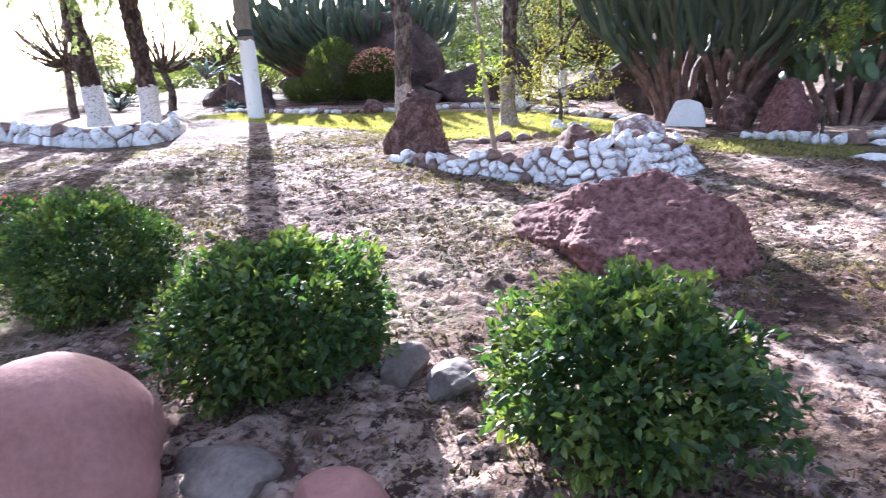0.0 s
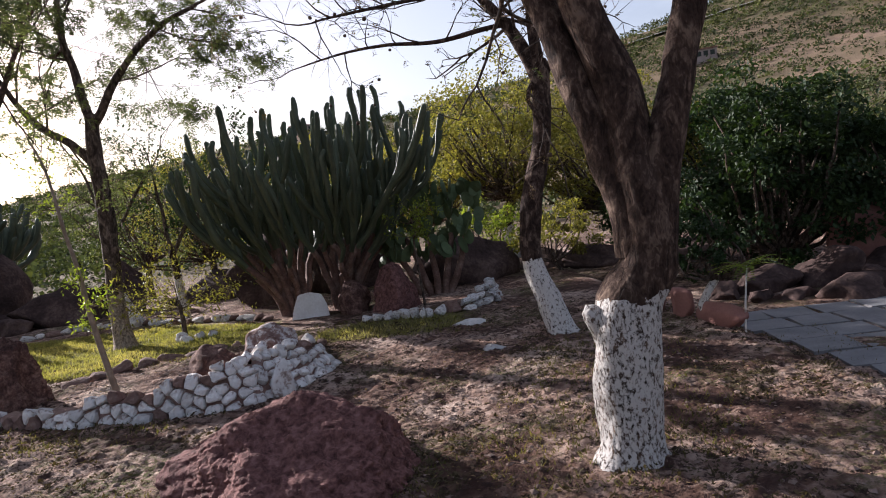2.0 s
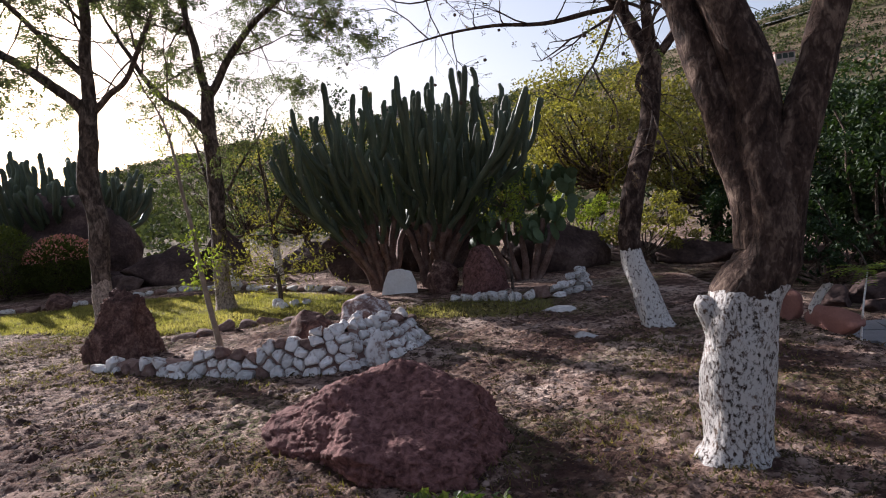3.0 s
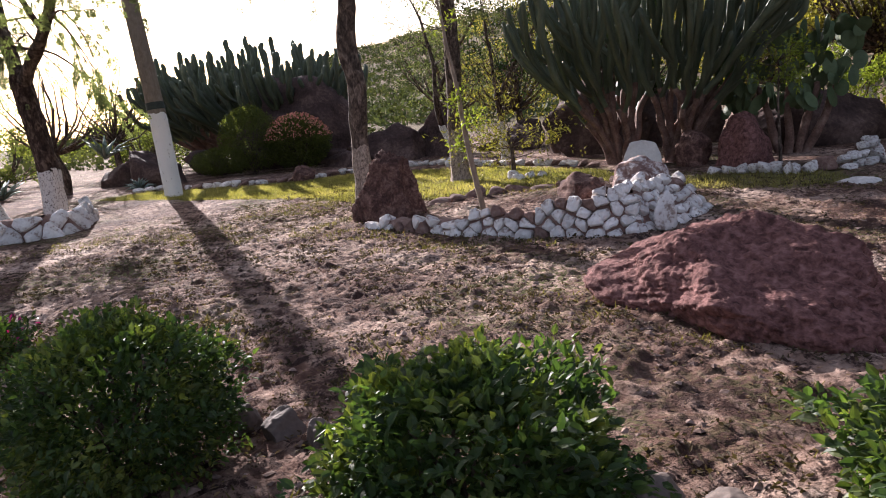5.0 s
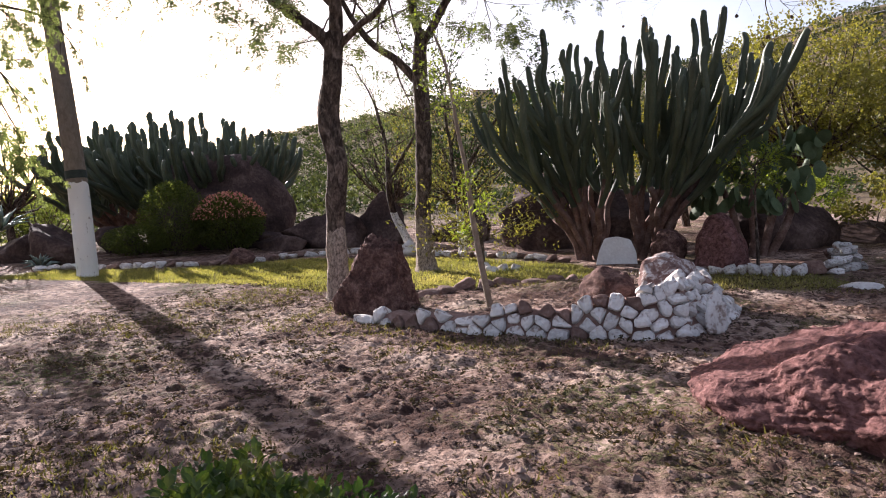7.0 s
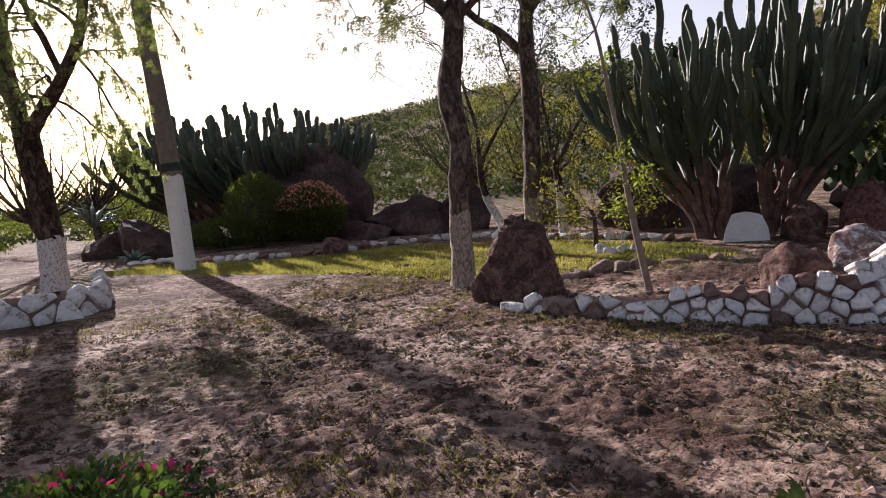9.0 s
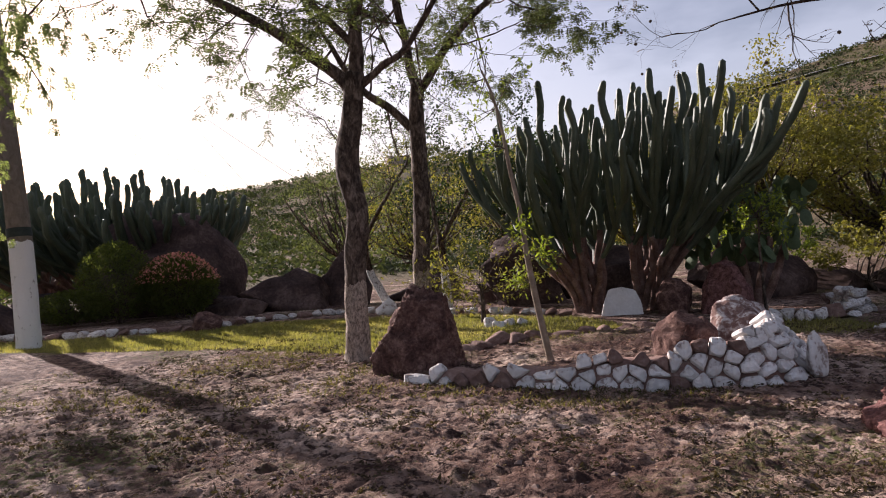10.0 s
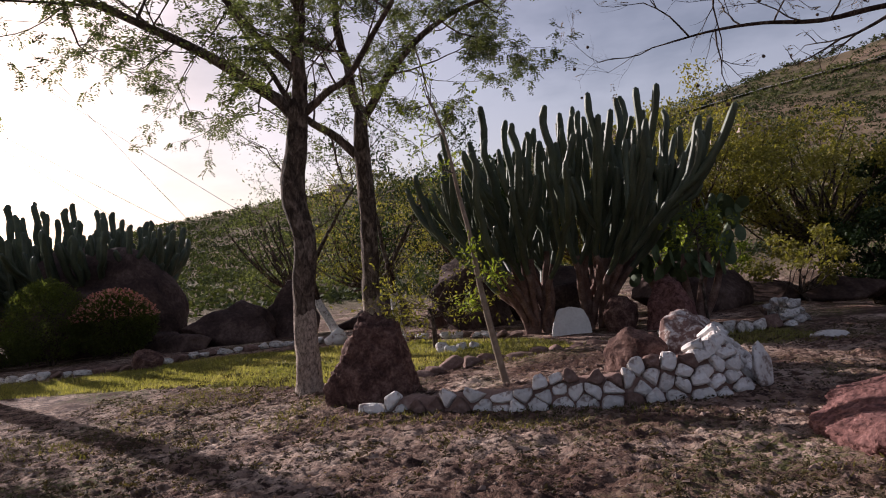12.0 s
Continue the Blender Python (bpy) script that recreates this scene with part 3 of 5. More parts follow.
tree((0.76, 10.25), "leaning slender tree with a white-painted foot", ((0, 0, 0), (-0.13, 0.05, 0.5), (-0.26, 0.12, 0.98), (-0.18, 0.22, 1.66), (0.06, 0.35, 2.5), (0.16, 0.5, 3.3), (0.17, 0.52, 3.5)), (0.175, 0.15, 0.13, 0.135, 0.118, 0.118, 0.09), M["trunk_b"],
     ((((0.15, 0.48, 3.2), (0.0, 0.62, 3.65), (-0.25, 0.74, 4.15), (-0.55, 0.78, 4.6), (-0.9, 0.8, 5.2)), 0.105, 0.045),
      (((0.16, 0.5, 3.3), (0.13, 0.55, 3.95), (0.3, 0.6, 4.9)), 0.085, 0.04),
      (((0.17, 0.5, 3.3), (0.42, 0.55, 3.6), (0.8, 0.7, 4.3)), 0.065, 0.03),
      (((-0.22, 0.72, 4.08), (-0.56, 0.72, 4.06), (-1.12, 0.72, 4.0), (-1.81, 0.70, 4.06), (-2.4, 0.68, 4.04), (-3.0, 0.65, 3.95)), 0.038, 0.010),
      (((-0.5, 0.77, 4.5), (-1.0, 0.6, 4.55), (-1.9, 0.3, 4.45), (-2.6, 0.0, 4.3)), 0.04, 0.012),
      (((0.10, 0.5, 3.3), (-0.05, 0.30, 3.0), (0.12, 0.2, 2.6)), 0.035, 0.014)), 23, 3, (feathers, "leaf_dry", (1, 0.04, 0.4, 0.12)), 0.5, pods=110, wander=0.6, bare_to=0.3, limb_mat="bark_red")
tree((-7.0, 10.1), "tall slim tree with peeling whitewash at the edge of the lawn", ((0, 0, 0), (0.01, 0, 0.5), (0.02, 0, 1.07), (0.09, 0, 1.84), (0.0, 0, 2.45), (0.11, 0, 3.1), (0.16, 0, 3.6)), (0.165, 0.145, 0.13, 0.135, 0.145, 0.13, 0.12), M["trunk_c"],
     ((((0.14, 0, 3.3), (-0.05, 0, 3.6), (-0.8, -0.1, 4.2), (-1.6, -0.3, 4.7), (-2.6, -0.6, 5.2)), 0.085, 0.035),
      (((0.16, 0, 3.5), (0.22, 0, 4.2), (0.27, 0, 4.9), (0.2, 0.1, 6.2)), 0.10, 0.04),
      (((0.14, 0, 3.35), (0.5, 0, 3.65), (0.85, 0, 3.85), (1.5, -0.2, 4.6)), 0.05, 0.025),
      (((0.2, 0, 3.9), (-0.4, -0.3, 4.7), (-0.9, -0.8, 5.6)), 0.05, 0.025)), 31, 3, (feathers, "leaf_feather", (3, 0.062, 0.55, 1.0)), 0.8, pods=50)
tree((-6.85, 13.05), "slim tree with worn whitewash standing in the lawn", ((0, 0, 0), (-0.03, 0, 0.6), (-0.02, 0, 1.3), (0.05, 0, 2.4), (0.04, 0, 3.4), (0.09, 0, 4.2)), (0.19, 0.15, 0.14, 0.14, 0.135, 0.11), M["trunk_c"],
     ((((0.05, 0, 3.3), (-0.35, 0, 3.75), (-0.9, -0.1, 4.2), (-1.5, -0.2, 5.2)), 0.085, 0.035),
      (((0.08, 0, 4.0), (-0.1, 0, 5.0), (-0.2, 0, 5.9), (-0.1, 0, 6.8)), 0.09, 0.04),
      (((0.08, 0, 4.0), (0.7, 0, 4.8), (1.4, 0, 5.4), (2.4, -0.2, 5.7)), 0.08, 0.03)), 43, 3, (feathers, "leaf_feather", (4, 0.062, 0.5, 1.0)), 0.85, pods=60)
tree((-13.85, 9.3), "pepper tree with a white-painted trunk and hanging leaves", ((0, 0, 0), (0.05, 0, 0.6), (0.05, 0, 1.08), (-0.1, 0, 2.1), (-0.2, 0, 2.8)), (0.23, 0.2, 0.19, 0.19, 0.2), M["trunk_b"],
     ((((-0.15, 0, 2.6), (0.5, 0, 3.1), (1.3, -0.1, 3.7), (2.2, -0.3, 4.8)), 0.13, 0.05), (((-0.2, 0, 2.6), (-0.4, 0, 3.6), (-0.3, 0, 5.2)), 0.14, 0.06), (((-0.2, 0, 2.7), (-0.9, 0.2, 3.5), (-2.0, 0.3, 4.6)), 0.1, 0.05), (((0.9, -0.05, 3.5), (1.3, -0.8, 4.4), (1.9, -1.4, 4.9)), 0.06, 0.03)), 57, 3, (feathers, "leaf_pepper", (6, 0.045, 1.0, 1.0)), 0.85, up=0.0, droop=0.8)
tree((-15.7, 9.0), "old tree with a white-painted trunk in a stone ring", ((0, 0, 0), (-0.1, 0, 0.6), (-0.15, 0, 1.1), (-0.3, 0, 2.0), (-0.5, 0, 2.8)), (0.27, 0.24, 0.23, 0.22, 0.2), M["trunk_b"],
     ((((-0.45, 0, 2.6), (-0.2, 0, 3.6), (0.3, -0.2, 4.8)), 0.14, 0.06), (((-0.45, 0, 2.6), (-1.1, 0, 3.6), (-2.0, 0, 4.6)), 0.13, 0.05)), 61, 3, (feathers, "leaf_pepper", (5, 0.045, 1.0, 1.0)), 0.85, up=0.0, droop=0.7)


# ---- candelabra cactus ----
def candelabra(base, trunks, seed, label, arms, reach, top, arm_r=0.07, tilt=0.0, stout=0.10):
    """Limbs fan out from the trunks in slanting lines and turn up at their ends; woody below, ribbed and green above."""
    r = random.Random(seed)
    t = thing("candelabra_cactus", base[0], base[1], ground_z(*base) - 0.04, label, "cactus", "candelabra cacti")
    for k in range(arms):
        a = k * 2.39996
        d = math.sqrt((k + 0.5) / arms)
        tx, ty = math.cos(a) * d * reach, math.sin(a) * d * reach * 0.8
        x0, y0 = min(trunks, key=lambda q: abs(q[0] - tx) + r.uniform(0, 0.8))
        dx, dy = tx - x0, ty - y0
        h = top * (1 - 0.27 * d * d + tilt * tx / reach) * (1 - 0.26 * r.random() ** 1.3)
        if d > 0.88 and r.random() < 0.45:
            h *= r.uniform(0.7, 0.85)
        bow, knee = r.uniform(-0.07, 0.07), r.uniform(0.86, 1.12)
        low = (0.45 * h + 0.5 * top) * knee
        line = bend(((x0 + dx * 0.02, y0 + dy * 0.02, 0), (x0 + dx * (0.12 + bow * 0.3), y0 + dy * 0.12, low * 0.15), (x0 + dx * (0.42 + bow), y0 + dy * 0.42, low * 0.34), (x0 + dx * (0.76 + bow), y0 + dy * 0.76, low * 0.53), (x0 + dx * (0.94 + bow * 0.5), y0 + dy * 0.94, max(low * 0.62, h * 0.78)), (tx, ty, max(h, low * 0.8))), 0.15, 0.11, seed + k)
        cut = int(len(line) * r.uniform(0.30, 0.42))
        thick = stout * r.uniform(0.75, 1.15)
        s = Soup()
        tube(s, line[:cut + 1], taper(line[:cut + 1], thick, arm_r * 0.85), 9, 0.2, seed=seed + k)
        part("woody_limb", s.mesh("woody_limb", M["cactus_wood"]), t, "grey-brown woody limb")
        w = arm_r * r.uniform(0.85, 1.12)

        def ribbed(c):
            rad = [w * min(1.0, 0.78 + 0.08 * j) * (1 + 0.06 * math.sin(j * 1.9 + k)) for j in range(len(c))]
            rad[-1] *= 0.72
            q = Soup()
            tube(q, c, rad, 12, 0.0, 0.32)
            return q

        arm = part("arm", ribbed(line[cut:]).mesh("arm", M["cactus"]), t)
        for _ in range(r.choice((2, 3, 3, 4))):
            j = int(len(line) * r.uniform(0.34, 0.74))
            o = rnd_dir(r, 0.0) * r.uniform(0.16, 0.42) + Vector((dx, dy, 0)) * r.uniform(0.05, 0.26)
            if abs(line[j].x + o.x) > reach * 1.04:
                o.x *= -0.5
            e = top * (1 - 0.25 * d * d + tilt * tx / reach) * r.uniform(0.72, 0.98)
            rise = max(0.45, min(e - line[j].z, r.uniform(0.6, 1.7)))
            c = bend((line[j], line[j] + o * 0.55 + Vector((0, 0, rise * 0.24)), line[j] + o * 1.05 + Vector((0, 0, rise * 0.62)), line[j] + o * 1.35 + Vector((0, 0, rise))), 0.15, 0.03, k)
            part("side_arm", ribbed(c).mesh("side_arm", M["cactus"]), arm)
    return t


candelabra((-3.5, 14.5), ((-0.75, 0), (-0.5, 0.1), (0.2, 0.05), (0.5, 0.1)), 5, "huge candelabra cactus with dozens of upright green arms", 46, 2.9, 4.75, 0.06, 0.05, 0.075)
candelabra((-18.9, 19.9), ((-2.2, 0), (-0.9, 0.4), (0.7, 0.3), (2.1, 0)), 9, "broad candelabra cactus behind a domed boulder", 96, 5.0, 4.55, 0.085, -0.02, 0.10)


# ---- near bushes along the path ----
def bush(x, y, rad, height, seed, n, label, size=0.05, material="leaf_bush", name="bush", flowers=None, group="bushes along the path", stems=9, lumpy=0.24, broad=False):
    r = random.Random(seed)
    t = thing(name, x, y, ground_z(x, y) - 0.02, label, "bush", group)
    for i in range(stems):
        a = 2 * math.pi * i / stems + r.random()
        e = Vector((math.cos(a) * rad * r.uniform(0.3, 0.8), math.sin(a) * rad * r.uniform(0.3, 0.8), height * r.uniform(0.6, 0.92)))
        c = bend((Vector((e.x * 0.12, e.y * 0.12, 0)), e * 0.45 + Vector((0, 0, height * 0.1)), e), 0.1, 0.03, i)
        st = Soup()
        tube(st, c, taper(c, 0.014, 0.005), 5)
        part("stem", st.mesh("stem", M["bark"]), t)
    off = Vector((seed * 3.7, seed * 1.3, 0))
    s, fl = Soup(), Soup()
    for i in range(n):
        d = rnd_dir(r)
        if d.z < -0.9:
            d.z = -d.z
        lump = 1 + lumpy * noise.noise(d * 2.3 + off) + lumpy * 0.6 * noise.noise(d * 5.5 + off)
        k = lump * (0.45 + 0.55 * r.random() ** 0.5)
        p = Vector((d.x * rad * k, d.y * rad * k, height * 0.5 + d.z * height * 0.5 * k))
        e = (d * 0.7 + rnd_dir(r) * 0.8 + Vector((0, 0, 0.25))).normalized()
        u = (Vector((0, 0, 1)) + rnd_dir(r) * 0.7).normalized()
        target = fl if flowers and d.z > flowers[1] and k > lump * 0.9 and r.random() < flowers[2] else s
        ln = size * r.uniform(0.6, 1.25)
        (broad_leaf if broad else leaf)(target, p, e, u, ln, ln * 0.58)
    part("foliage", s.mesh("foliage", M[material], False), t, kind="stuff")
    if flowers:
        part("blossom", fl.mesh("blossom", M[flowers[0]], False), t, "%s flowers" % flowers[3], kind="stuff")
    return t


bush(-0.45, 4.08, 0.50, 0.63, 1, 8500, "leafy green bush with sunlit yellow-green tips", 0.052, broad=True, lumpy=0.4)
bush(-2.0, 3.66, 0.52, 0.66, 2, 10500, "dense round green bush with broad leaves", 0.047, broad=True, lumpy=0.3)
bush(-3.58, 3.52, 0.50, 0.74, 3, 13500, "dense dark green bush beside grey border stones", 0.037, broad=True, lumpy=0.3)
bush(-6.05, 3.9, 0.52, 0.36, 4, 3400, "low bush with bright magenta bracts", 0.05, flowers=("magenta", 0.1, 0.13, "magenta"))
bush(-15.45, 16.3, 0.93, 2.0, 5, 12000, "clipped round bush with yellow-green sunlit leaves", 0.06, "leaf_round", group="clipped bushes", lumpy=0.07)
bush(-14.25, 17.0, 0.98, 1.64, 6, 11000, "clipped round bush topped with pink flowers", 0.075, "leaf_round", flowers=("pink", 0.15, 0.75, "pink"), group="clipped bushes", lumpy=0.07)
bush(-16.9, 16.4, 0.92, 0.85, 7, 7000, "low clipped bush beside taller round ones", 0.06, "leaf_round", group="clipped bushes", lumpy=0.08)

# ---- rocks ----
rock("lava_boulder", -1.50, 6.55, -0.05, (1.16, 0.86, 0.60), 12, M["red_rock"], "broad weathered red lava boulder lying on bare soil", detail=7, cuts=3, rough=0.09, fine=0.018, rz=-42, flat_base=0.06, sharp=0.85, crumb=0.042, faces=(((-0.55, -0.2, 0.8), 0.68), ((0.62, -0.3, 0.75), 0.74), ((0.1, -0.8, 0.62), 0.78)))
rock("standing_stone", -5.93, 9.15, -0.06, (0.58, 0.42, 1.04), 7, M["brown_rock"], "upright reddish-brown standing stone", detail=6, cuts=4, rough=0.09, fine=0.03, flat_base=0.3, sharp=0.8, crumb=0.06, faces=(((-0.76, 0, 0.66), 0.69), ((0.93, 0, 0.36), 0.64), ((0.1, 0, 1), 0.86), ((0.15, -0.88, 0.42), 0.52), ((0, 0.9, 0.4), 0.55), ((-0.3, -0.85, 0.3), 0.60)))


# ---- dry-stone walls and rings ----
WHITE_TEMPLATES = [rock_mesh("stone", 100 + i, (0.5, 0.5, 1.0), M["white_stone"], detail=3, cuts=17, rough=0.06, flat_base=0.8, sharp=0.50, fine=0.02) for i in range(16)]
BARE_TEMPLATES = [rock_mesh("stone", 140 + i, (0.5, 0.5, 1.0), M["bare_stone"], detail=3, cuts=13, rough=0.06, flat_base=0.8, sharp=0.58, fine=0.015) for i in range(8)]

for me in WHITE_TEMPLATES + BARE_TEMPLATES:
    co = np.array([v.co[:] for v in me.vertices])
    lo, hi = co.min(0), co.max(0)
    co = (co - lo) / (hi - lo) * 2 - 1
    co = np.sign(co) * np.abs(co) ** 0.85 / 2 + np.array([0.0, 0.0, 0.5])  # blocky, well-filled stones
    me.vertices.foreach_set("co", co.ravel())
    me.polygons.foreach_set("use_smooth", [True] * len(me.polygons))


def along(poly, s):
    for (a, b) in zip(poly, poly[1:]):
        d = math.hypot(b[0] - a[0], b[1] - a[1])
        if s <= d:
            k = s / d
            return tuple(a[i] + (b[i] - a[i]) * k for i in range(3)), math.degrees(math.atan2(b[1] - a[1], b[0] - a[0]))
        s -= d
    return None, 0


def stone_wall(name, poly, label, course, length, seed, lean=0.05, bare=0.1, bare_top=0.5, category="stone wall", depth=0.8):
    """poly: (x, y, height) along the outer foot. Each stone is a piece of its own."""
    r = random.Random(seed)
    t = thing(name, 0, 0, 0, label, category)
    k = 0
    while k < 8:
        s, z0 = r.uniform(0, length * 0.5), k * course * 0.94
        while True:
            w = length * r.uniform(0.55, 1.4)
            (p, rz) = along(poly, s + w / 2)
            if p is None:
                break
            if z0 < p[2] - course * 0.45:
                nx, ny = -math.sin(radians(rz)), math.cos(radians(rz))
                g = ground_z(p[0], p[1])
                top = z0 + course > p[2] - course * 0.5
                bank = BARE_TEMPLATES if r.random() < (bare_top if top else bare) else WHITE_TEMPLATES
                h = course * r.uniform(0.9, 1.25)
                if p[2] < 1.9 * course and p[2] > course:
                    h = p[2] * r.uniform(0.85, 1.1)  # a single course of taller stones
                    if k:
                        s += w
                        continue
                slope = lean(p[0]) if callable(lean) else lean
                q = slope * k + r.uniform(-0.012, 0.012)
                m = pose(p[0] + nx * q, p[1] + ny * q, g + z0 - 0.02, -math.degrees(math.atan(slope / course)) * 0.8 + r.uniform(-9, 9), r.uniform(-15, 15), rz + r.uniform(-9, 9)) @ Matrix.Diagonal((w * 1.05, length * depth * r.uniform(0.95, 1.2), h, 1))
                part("stone", r.choice(bank), t, m=m)
            s += w
        k += 1
    return t


def clip(poly, nx, ny, d):
    """The part of a polygon on the near side of a line."""
    out = []
    for (ax, ay), (bx, by) in zip(poly, poly[1:] + poly[:1]):
        u, v = nx * ax + ny * ay - d, nx * bx + ny * by - d
        if u <= 0:
            out.append((ax, ay))
        if (u < 0) != (v < 0):
            k = u / (u - v)
            out.append((ax + (bx - ax) * k, ay + (by - ay) * k))
    return out


def fitted_wall(name, poly, label, course, length, seed, slope, bare, bare_top, category="stone wall", thick=0.16):
    """A wall of angular stones fitted to one another; poly: (x, y, height) along the outer foot."""
    r = random.Random(seed)
    t = thing(name, 0, 0, 0, label, category)
    total = sum(math.hypot(b[0] - a[0], b[1] - a[1]) for a, b in zip(poly, poly[1:]))
    seeds, k = [], 0
    while k < 10:
        u = r.uniform(-0.5, 0.5) * length
        while u < total + length:
            w = length * r.choice((0.5, 0.7, 0.9, 1.1, 1.5)) * r.uniform(0.9, 1.1)
            seeds.append((u + w / 2, (k + 0.5) * course + r.uniform(-0.24, 0.24) * course))
            u += w
        k += 1
    for u, v in seeds:
        p, rz = along(poly, u) if u > 0 else (None, 0)
        if p is None or v > p[2]:
            continue
        cell = [(u - length, max(-0.02, v - 2 * course)), (u + length, max(-0.02, v - 2 * course)), (u + length, v + course * 1.1), (u - length, v + course * 1.1)]
        for a, b in seeds:
            if (a, b) != (u, v) and abs(a - u) < 2.2 * length and abs(b - v) < 3 * course:
                nx, ny = a - u, b - v
                cell = clip(cell, nx, ny, nx * (a + u) / 2 + ny * (b + v) / 2)
        if len(cell) < 3:
            continue
        soft = []
        for (ax, ay), (bx, by) in zip(cell, cell[1:] + cell[:1]):
            for q in (0.16, 0.5, 0.84) if math.hypot(bx - ax, by - ay) > 0.08 else (0.2, 0.8):
                soft.append((ax + (bx - ax) * q, ay + (by - ay) * q))
        mx, my = sum(q[0] for q in soft) / len(soft), sum(q[1] for q in soft) / len(soft)
        tx, ty = math.cos(radians(rz)), math.sin(radians(rz))
        inn = Vector((-ty, tx, 0))
        lean = slope(p[0]) if callable(slope) else slope
        up = (Vector((0, 0, 1)) + inn * lean).normalized()
        out = up.cross(Vector((-tx, -ty, 0))).normalized()
        if out.dot(inn) > 0:
            out = -out
        ta, tb = r.uniform(-0.22, 0.22), r.uniform(-0.25, 0.2)
        bulge = r.uniform(0.012, 0.034)
        proud = r.uniform(-0.018, 0.02)
        rough = Vector((u * 5, v * 7, seed))
        verts = []
        for size, depth in ((0.72, -thick), (0.90, -0.055), (0.915, -0.012), (0.78, 0.6 * bulge), (0.42, bulge)):
            for i, (x, y) in enumerate(soft):
                dx, dy = (x - mx) * size, (y - my) * size
                wob = 0.016 * noise.noise(rough + Vector((dx * 14, dy * 14, depth * 9)))
                lift = depth + (ta * dx + tb * dy if depth > -0.1 else 0) + proud + wob
                verts.append(Vector((tx, ty, 0)) * dx + up * (dy + wob) + out * lift)
        n = len(soft)
        verts.append(out * (bulge + proud + r.uniform(-0.008, 0.008)))
        faces = [(j * n + i, j * n + (i + 1) % n, (j + 1) * n + (i + 1) % n, (j + 1) * n + i) for j in range(4) for i in range(n)]
        faces += [(4 * n + i, 4 * n + (i + 1) % n, 5 * n) for i in range(n)] + [tuple(range(n - 1, -1, -1))]
        top = v + course > p[2] - 0.02
        kind = M["bare_stone"] if r.random() < (bare_top if top else bare) else M["white_stone"]
        foot = Vector((p[0] + tx * (mx - u), p[1] + ty * (mx - u), ground_z(p[0], p[1]) - 0.02)) + inn * (lean * my) + Vector((0, 0, my))
        part("stone", mesh_of("stone", verts, faces, kind, False), t, m=Matrix.Translation(foot))
    rows, u = [], 0.2
    while u < total:
        p, rz = along(poly, u)
        if p is None:
            break
        inn = Vector((-math.sin(radians(rz)), math.cos(radians(rz)), 0))
        lean = slope(p[0]) if callable(slope) else slope
        g = Vector((p[0], p[1], ground_z(p[0], p[1])))
        rows.append([g + inn * (0.035 + lean * z + q) + Vector((0, 0, z)) for q, z in ((0, -0.08), (0.015, p[2] * 0.70), (0.14, p[2] * 0.78), (0.40, -0.08))])
        u += 0.10
    part("core", mesh_of("core", [c for row in rows for c in row], [(4 * i + j, 4 * i + j + 1, 4 * i + j + 5, 4 * i + j + 4) for i in range(len(rows) - 1) for j in range(3)], M["bare_stone"]), t, "brown earth and rubble core")
    return t


fitted_wall("bed_wall", ((-5.9, 8.62, 0.12), (-5.2, 8.42, 0.17), (-4.45, 8.20, 0.22), (-3.8, 8.18, 0.29), (-3.25, 8.19, 0.38), (-2.8, 8.20, 0.46), (-2.48, 8.32, 0.51), (-2.22, 8.75, 0.53), (-2.04, 9.3, 0.50), (-1.98, 9.75, 0.40), (-2.3, 10.15, 0.22)),
           "low dry-stone wall of whitewashed rocks round a raised bed", 0.098, 0.20, 3, lambda x: 0.30 + 0.55 * min(1, max(0, (x + 2.9) / 0.9)), 0.03, 0.16)
stone_wall("bed_edging", ((-5.75, 9.75, 0.18), (-5.35, 10.5, 0.2), (-4.7, 11.05, 0.2), (-3.9, 11.35, 0.2), (-3.0, 11.3, 0.18), (-2.5, 10.8, 0.18)), "row of bare brown stones behind the raised bed", 0.17, 0.30, 8, 0.0, 1.0, 1.0, "edging")
stone_wall("ring_wall", ((-2.45, 12.8, 0.14), (-1.9, 12.5, 0.17), (-1.2, 12.35, 0.20), (-0.5, 12.6, 0.24), (-0.12, 13.1, 0.34), (-0.1, 13.8, 0.34), (-0.3, 14.5, 0.2)), "low ring of small whitewashed stones around a planting", 0.12, 0.20, 12, 0.04, 0.06, 0.1)
fitted_wall("tree_ring", ((-16.2, 6.75, 0.45), (-14.6, 6.8, 0.45), (-13.0, 6.95, 0.44), (-11.9, 7.2, 0.46), (-11.45, 7.75, 0.46), (-11.6, 8.5, 0.42), (-12.3, 9.1, 0.30), (-13.0, 9.6, 0.2)), "white stone ring around old painted trees", 0.20, 0.40, 21, 0.2, 0.03, 0.2)
stone_wall("lawn_edging", ((-16.6, 12.9, 0.1), (-15, 13.3, 0.1), (-13.5, 13.45, 0.1), (-11.9, 14.2, 0.1), (-11.0, 15.4, 0.1), (-9.8, 16.0, 0.1), (-8.6, 16.0, 0.1), (-7.4, 15.5, 0.1), (-6.2, 14.9, 0.1), (-5.2, 14.6, 0.1), (-4.5, 14.1, 0.1)), "row of small pale stones edging the lawn", 0.13, 0.27, 33, 0.0, 0.4, 0.4, "edging")

